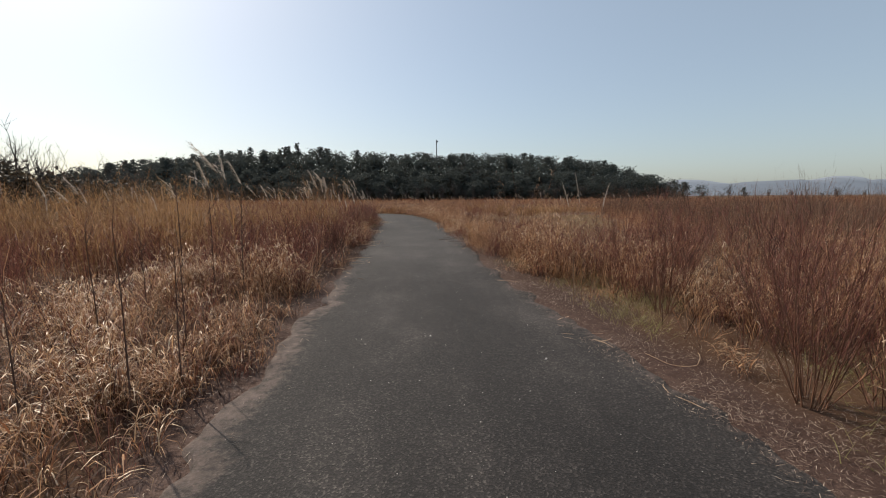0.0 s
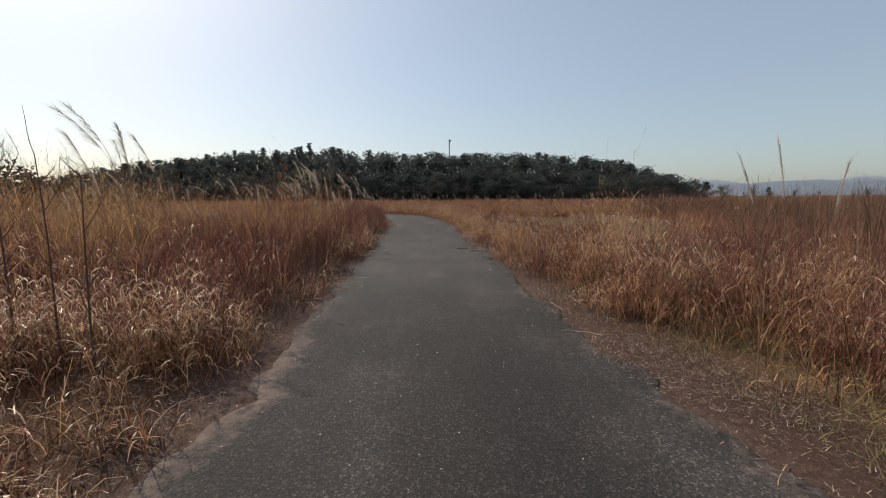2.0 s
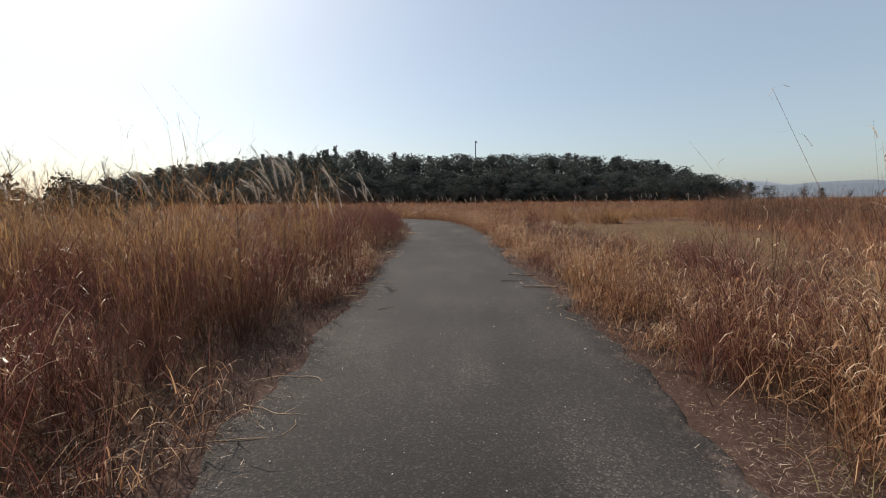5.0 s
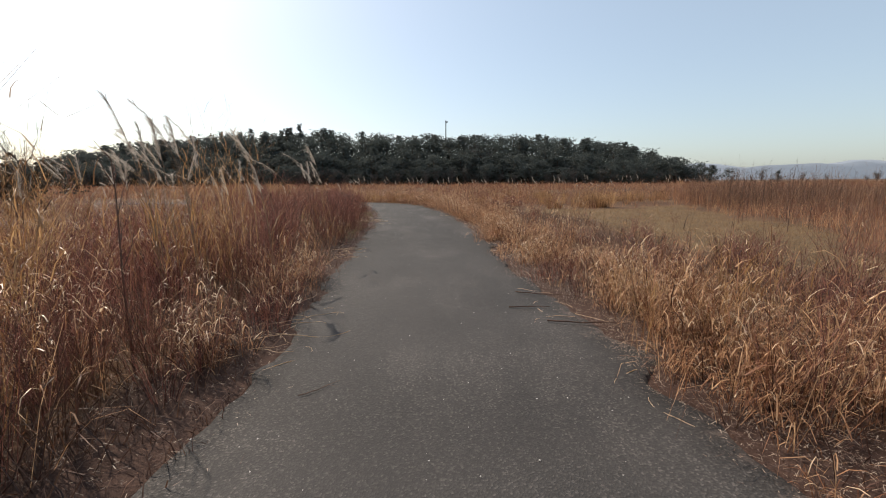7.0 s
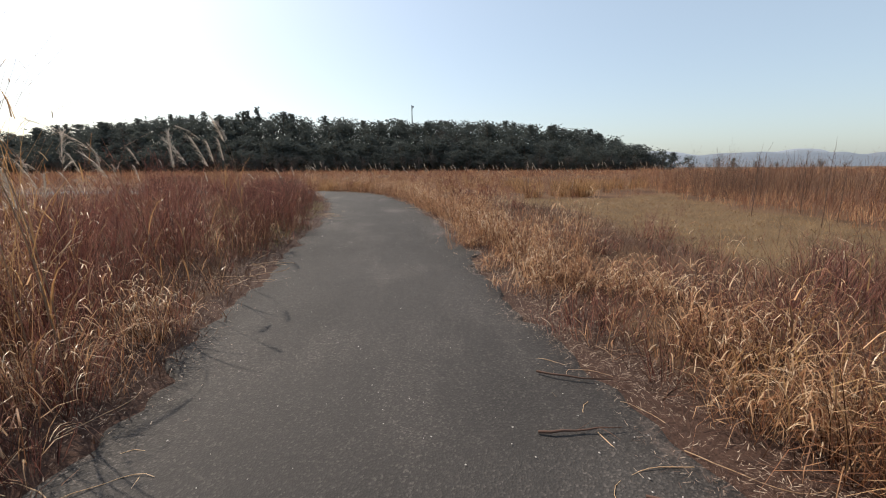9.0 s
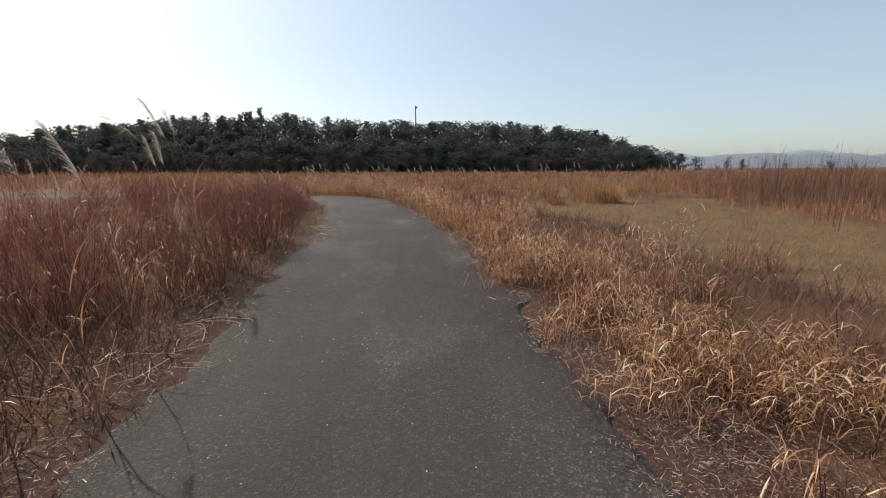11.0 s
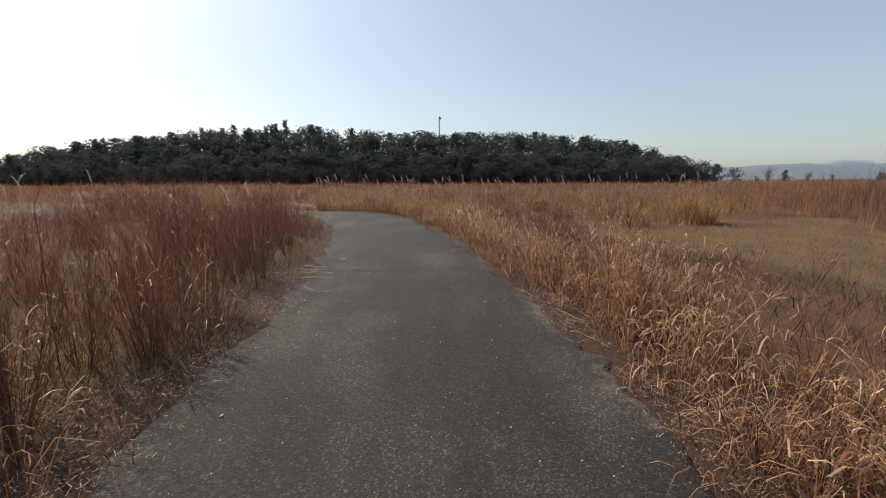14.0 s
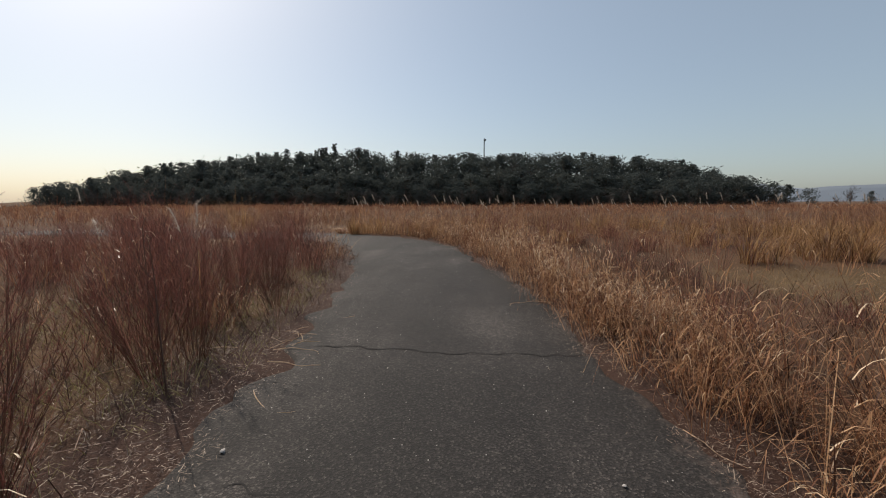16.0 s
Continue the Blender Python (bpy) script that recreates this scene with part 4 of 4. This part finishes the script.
tall_right = [(2.86, 6.5, 150, 0.82), (2.96, 6.45, 170, 0.84), (3.1, 6.4, 20, 0.80), (12.0, 37.0, 30, 0.8), (12.6, 37.4, 60, 0.75), (13.1, 37.2, 10, 0.72), (8.9, 36.5, 20, 0.72), (4.6, 25.1, 0, 0.5)]
put_all([lambda: reed(2.2, 0.35, 0.03, 0.6, 0.25), lambda: reed(2.2, 0.2, 0.02, 0.6, 0.2)], tall_right, "slender upright dry reed with a thin plume", "reed", "reeds beyond the verge", 0.1)
# a pale line of reeds behind the bend
spots = [(x + rng.normal(0, 0.6), 47 + rng.normal(0, 1.5) + 0.12 * abs(x), 180 + rng.normal(0, 50), rng.uniform(0.70, 0.98)) for x in np.sort(np.concatenate([rng.normal(c, 1.6, 11) for c in (-8, -4, 0.5, 3, 8, 11, 16, 22)]))]
put_all([lambda: reed(2.1, 0.6, 0.05, 4.5), lambda: reed(1.9, 1.0, 0.08, 5.0), lambda: reed(2.2, 0.4, 0.05, 4.5)], spots, "dry reed with a pale plume behind the bend", "reed", "reeds behind the bend", 0.3)


# ---- dark weed stalks ----
def weed_stalk(tall):
    """A woody dead stalk with short side shoots."""
    ob = new("weed_stalk")
    p = arc(tall, rng.uniform(0, 0.04), rng.uniform(-0.05, 0.1), 0, 8, wobble=0.6)
    part("stem", quads("stem", *tube(p, np.linspace(0.009, 0.003, 9), 6), M_STALK), ob)
    for j in range(7):
        o = p[2 + j % 7]
        b = arc(tall * rng.uniform(0.08, 0.26), rng.uniform(0.4, 0.8), -0.2, rng.uniform(0, 6.283), 4, o, wobble=0.15)
        part("shoot", quads("shoot", *tube(b, np.linspace(0.004, 0.0015, 5), 4), M_STALK), ob)
    return ob


put_all([lambda: weed_stalk(1.6), lambda: weed_stalk(1.45), lambda: weed_stalk(1.3)],
        [(-2.78, 7.1, 0, 1.2), (-2.12, 6.7, 60, 1.18), (-3.4, 7.3, 130, 1.46), (-1.4, 3.4, 20, 0.85), (-1.25, 3.75, 80, 0.85), (-2.0, 3.2, 200, 0.8), (-1.6, 4.4, 10, 0.8), (-2.6, 4.6, 300, 0.95), (-3.1, 6.0, 220, 0.95),
         (-2.75, 13.2, 40, 1.1), (-2.5, 14.0, 90, 1.2), (-3.0, 24.3, 10, 0.9), (-3.4, 25.0, 50, 0.95), (-3.1, 26.2, 190, 0.85), (-3.9, 27.0, 20, 1.0), (-3.6, 23.6, 100, 0.85),
         (4.9, 23.4, 45, 0.55), (5.4, 16.4, 0, 0.6), (7.2, 21.0, 30, 0.5), (10.5, 25.5, 10, 1.2), (11.2, 26.3, 60, 1.25), (12.0, 27.2, 90, 1.2), (13.5, 29.0, 10, 1.3), (14.2, 31.5, 80, 1.2), (15.5, 33.0, 20, 1.25), (12.6, 26.0, 150, 1.3), (13.1, 27.9, 210, 1.25), (14.8, 30.1, 20, 1.3), (16.0, 35.2, 75, 1.3), (11.6, 23.9, 15, 1.2), (10.2, 23.0, 100, 1.15), (17.5, 37.0, 40, 1.3)],
        "dark dead weed stalk with short side shoots", "weed", "dead weed stalks", 0.3)


# ---- shrubs on the right verge ----
def twiggy_shrub(tall, count=26):
    """Many thin stems that fan out of one foot, with fine twigs."""
    ob = new("twiggy_shrub")
    twigs = []
    for i in range(count):
        a = rng.uniform(0, 6.283)
        foot = (math.cos(a) * 0.09, math.sin(a) * 0.09, 0)
        p = arc(tall * rng.uniform(0.7, 1.08), rng.uniform(0.02, 0.5), rng.uniform(-0.1, 0.25), a, 6, foot, wobble=0.12)
        part("stem", quads("stem", *tube(p, np.linspace(0.0048, 0.0016, 7), 4), M_SHRUB), ob)
        base = np.repeat(p[2:], 13, 0)
        k = len(base)
        twigs.append(ribbons(base + rng.normal(0, 0.01, (k, 3)), a + rng.normal(0, 1.3, k), tall * uni(k, 0.05, 0.18), uni(k, 0.0016, 0.003), uni(k, 0.1, 0.8), uni(k, -0.3, 0.3), 2, 1, 0.6, uni(k, 0, 3)))
    part("twig_spray", quads("twig_spray", *joined(twigs), M_FUZZ), ob, "fine russet twigs")
    return ob


put_all([lambda: twiggy_shrub(1.4), lambda: twiggy_shrub(1.5, 30)],
        [(3.95, 6.05, 0, 1.08), (3.75, 3.55, 30, 1.05), (4.5, 4.6, 100, 0.95), (4.9, 7.4, 200, 0.95), (4.3, 8.3, 40, 0.85), (5.6, 5.8, 70, 1.0), (5.4, 3.2, 10, 1.0), (3.7, 9.6, 150, 0.75),
         (-3.0, 22.6, 60, 0.8), (-2.75, 21.6, 100, 0.72), (-3.4, 23.6, 0, 0.75), (-3.5, 26.5, 30, 0.75), (-3.9, 28.4, 90, 0.75), (-3.1, 25.0, 10, 0.7), (-2.6, 17.6, 20, 0.7), (-2.3, 12.4, 220, 0.68), (-2.55, 13.6, 80, 0.7), (-2.2, 10.6, 80, 0.65), (-2.7, 16.0, 0, 0.75)] + [(-2.75 - 0.12 * (yy - 21) + rng.uniform(-0.9, 0.15), yy, 47 * k, rng.uniform(0.6, 0.85)) for k, yy in enumerate(np.linspace(20.8, 31, 11))] + [(-2.15 + rng.uniform(-0.8, 0), yy, 31 * k, rng.uniform(0.55, 0.72)) for k, yy in enumerate(np.linspace(9.5, 14, 6))],
        "leafless russet shrub of many thin upright stems", "shrub", "twiggy shrubs by the path", 0.3)


# ---- things lying on the path ----
def straw(length, curl):
    """One long dry straw lying down, with a bend in it."""
    ob = new("dry_straw")
    pts, a, p = [], 0.0, np.zeros(3)
    for i in range(11):
        pts.append(p.copy())
        a += curl * (0.4 if i < 7 else 2.4) / 11 + rng.normal(0, 0.05)
        p = p + length / 10 * np.array([math.cos(a), math.sin(a), 0])
        p[2] = 0.006 + 0.012 * math.sin(i * 0.6) ** 2
    part("stalk", quads("stalk", *tube(pts, np.linspace(0.0035, 0.0018, 11), 5), M_CURL), ob)
    return ob


straws = []
for x, y, turn in ((-1.7, 14.9, 0), (-1.75, 15.1, 10), (-1.75, 14.5, -20), (-1.55, 14.0, 30), (-1.9, 15.9, 50), (-1.55, 11.3, 8), (-1.35, 10.9, -40), (-1.3, 9.8, 200), (-1.15, 8.6, 70), (-1.2, 6.0, 120), (-1.05, 5.2, 220), (-0.95, 4.2, 100),
                   (-2.75, 27.6, 0), (-2.8, 27.3, 5), (-2.7, 27.0, -25), (-2.6, 28.4, 30), (-2.5, 26.4, -50), (-2.35, 20.3, 10), (-2.3, 19.8, -70), (-2.5, 20.7, 60), (-2.2, 19.5, 20), (1.7, 13.2, 140), (1.75, 14.1, 190),
                   (1.35, 16.5, 130), (1.6, 12.4, 170), (1.25, 20.1, 230), (1.15, 24.0, 100), (1.0, 25.2, 260), (0.5, 29.6, 160), (2.2, 9.2, 120), (2.35, 8.1, 160), (2.6, 5.9, 200), (2.75, 4.6, 110), (2.9, 3.4, 150), (0.75, 26.1, 280)):
    straws.append((x, y, turn + rng.normal(0, 12), rng.uniform(0.7, 1.25)))
for cx, cy, r, k in ((-2.3, 19.6, 0.28, 22), (-1.75, 14.8, 0.3, 14), (-2.75, 27.4, 0.3, 12), (-1.45, 10.6, 0.25, 8), (1.3, 15.9, 0.25, 8), (2.7, 5.2, 0.5, 8), (1.25, 20.6, 0.2, 7)):
    straws += [(cx + rng.normal(0, r), cy + rng.normal(0, r * 1.6), rng.uniform(0, 360), rng.uniform(0.5, 1.1)) for _ in range(k)]
made = put_all([lambda: straw(0.75, 1.8), lambda: straw(0.6, -1.5), lambda: straw(0.5, 0.8), lambda: straw(0.65, 2.4)], straws, "long pale dry straw lying at the asphalt's edge", "straw", "loose straws on the path")
for ob in list(bpy.data.objects):
    if ob.name.startswith("dry_straw"):
        x, y = ob.matrix_basis.translation.xy
        d, _ = off_road(np.array([x]), np.array([y]))
        ob.matrix_basis.translation.z += 0.03 if d[0] < 0 else 0.015


def fallen_twig(length):
    """A thin dark branch with two forks."""
    ob = new("fallen_twig")
    p = arc(length, 1.55, 0.02, 0, 7, (0, 0, 0.01), wobble=0.12)
    p[:, 2] = 0.008 + 0.01 * np.sin(np.arange(8) * 0.9) ** 2
    part("branch", quads("branch", *tube(p, np.linspace(0.009, 0.003, 8), 5), M_STALK), ob)
    for j, s in ((3, 0.6), (5, -0.7)):
        b = arc(length * 0.3, 1.5, 0.0, s, 4, p[j], wobble=0.1)
        part("fork", quads("fork", *tube(b, np.linspace(0.003, 0.0012, 5), 4), M_STALK), ob)
    return ob


put_all([lambda: fallen_twig(0.75), lambda: fallen_twig(0.5)], [(1.05, 16.4, -50, 1.0), (0.85, 15.7, -15, 1.0), (1.2, 15.2, -40, 1.1), (-0.75, 8.55, -60, 0.5), (-1.0, 13.6, 10, 0.45)],
        "thin dark forked twig lying on the asphalt", "twig", "fallen twigs on the path")
for ob in list(bpy.data.objects):
    if ob.name.startswith("fallen_twig"):
        ob.matrix_basis.translation.z = 0.028


def stone(r):
    ob_mesh = bmesh.new()
    bmesh.ops.create_icosphere(ob_mesh, subdivisions=2, radius=r)
    for v in ob_mesh.verts:
        v.co *= 1 + 0.35 * noise.noise(v.co * (1.3 / r) + Vector((r * 90, 0, 0)))
        v.co.z *= 0.6
    me = bpy.data.meshes.new("stone")
    ob_mesh.to_mesh(me)
    ob_mesh.free()
    me.materials.append(M_STONE)
    return new("stone", me)


stone_src = [stone(0.016), stone(0.012), stone(0.008)]
pebbles = [(-2.2, 25.55, 1.0), (-2.12, 25.1, 0.7), (-0.9, 6.5, 0.8), (0.15, 25.45, 0.7), (-0.15, 25.1, 0.6), (1.0, 24.6, 0.9), (1.5, 12.2, 0.8), (0.9, 25.4, 0.7), (-1.3, 20.7, 0.6), (0.75, 5.1, 0.7), (1.9, 4.4, 0.9), (1.3, 8.4, 0.6), (0.2, 9.6, 0.5), (0.6, 12.9, 0.6), (1.2, 13.4, 0.6), (-1.9, 22.9, 0.7), (0.7, 22.1, 0.6), (1.1, 21.2, 0.7)]
for i, (x, y, s) in enumerate(pebbles):
    ob = stone_src[i] if i < 3 else copy_thing(stone_src[i % 3], Matrix())
    tagged(ob, "small pale stone lying on the asphalt", "stone", "stones on the path")
    ob.matrix_basis = pose(x, y, 0.03, 0, 0, 70 * i) @ Matrix.Diagonal((s, s, s, 1))

# small pale chips of gravel
k = 1500
i = rng.integers(0, len(LINE) - 150, k)
offs = rng.uniform(-0.95, 0.95, k) * HALF
xy = LINE[i] + NORM[i] * offs[:, None] + rng.normal(0, 0.1, (k, 2))
z = 0.012 + 0.02 * (1 - (offs / HALF) ** 2) + 0.004
r = uni(k, 0.002, 0.0045)
base = np.stack([xy[:, 0], xy[:, 1], z], 1)
shape = np.array([(-1, -0.8, 0), (0.9, -1, 0), (1.1, 0.9, 0), (-0.8, 1, 0), (-0.5, -0.4, 0.7), (0.5, -0.5, 0.8), (0.5, 0.5, 0.7), (-0.4, 0.5, 0.75)])
V = (base[:, None] + shape[None] * r[:, None, None] * uni(k, 0.7, 1.3)[:, None, None]).reshape(-1, 3)
one = np.array([(4, 5, 6, 7), (0, 1, 5, 4), (1, 2, 6, 5), (2, 3, 7, 6), (3, 0, 4, 7)])
q = (np.arange(k)[:, None, None] * 8 + one[None]).reshape(-1, 4)
tagged(new("gravel", quads("gravel", V, q, M_STONE)), "pale gravel chips scattered over the asphalt", "gravel", kind="stuff")


# cracks across the asphalt
def crack(y0, x0, x1, width):
    n = 70
    x = np.linspace(x0, x1, n)
    y = y0 + 0.05 * np.sin(x * 2.3) + (value_noise(x, x * 0 + y0, 0.12, 81) - 0.5) * 0.09
    s = np.interp(y, LINE[:840, 1], LINE[:840, 0])
    z = 0.0165 + 0.02 * (1 - np.clip((x - s) / HALF, -1, 1) ** 2)
    w = width * (0.4 + 0.8 * value_noise(x, x * 0, 0.1, 82))
    V = np.concatenate([np.stack([x, y - w, z], 1), np.stack([x, y + w, z], 1)])
    i = np.arange(n - 1)
    return tagged(new("trim_crack", quads("crack", V, np.stack([i, i + 1, i + n + 1, i + n], 1), M_TAR)), "dark crack running across the asphalt", "crack", kind="structure")


crack(27.35, -2.5, 0.55, 0.011)
crack(25.2, -2.0, -0.6, 0.006)
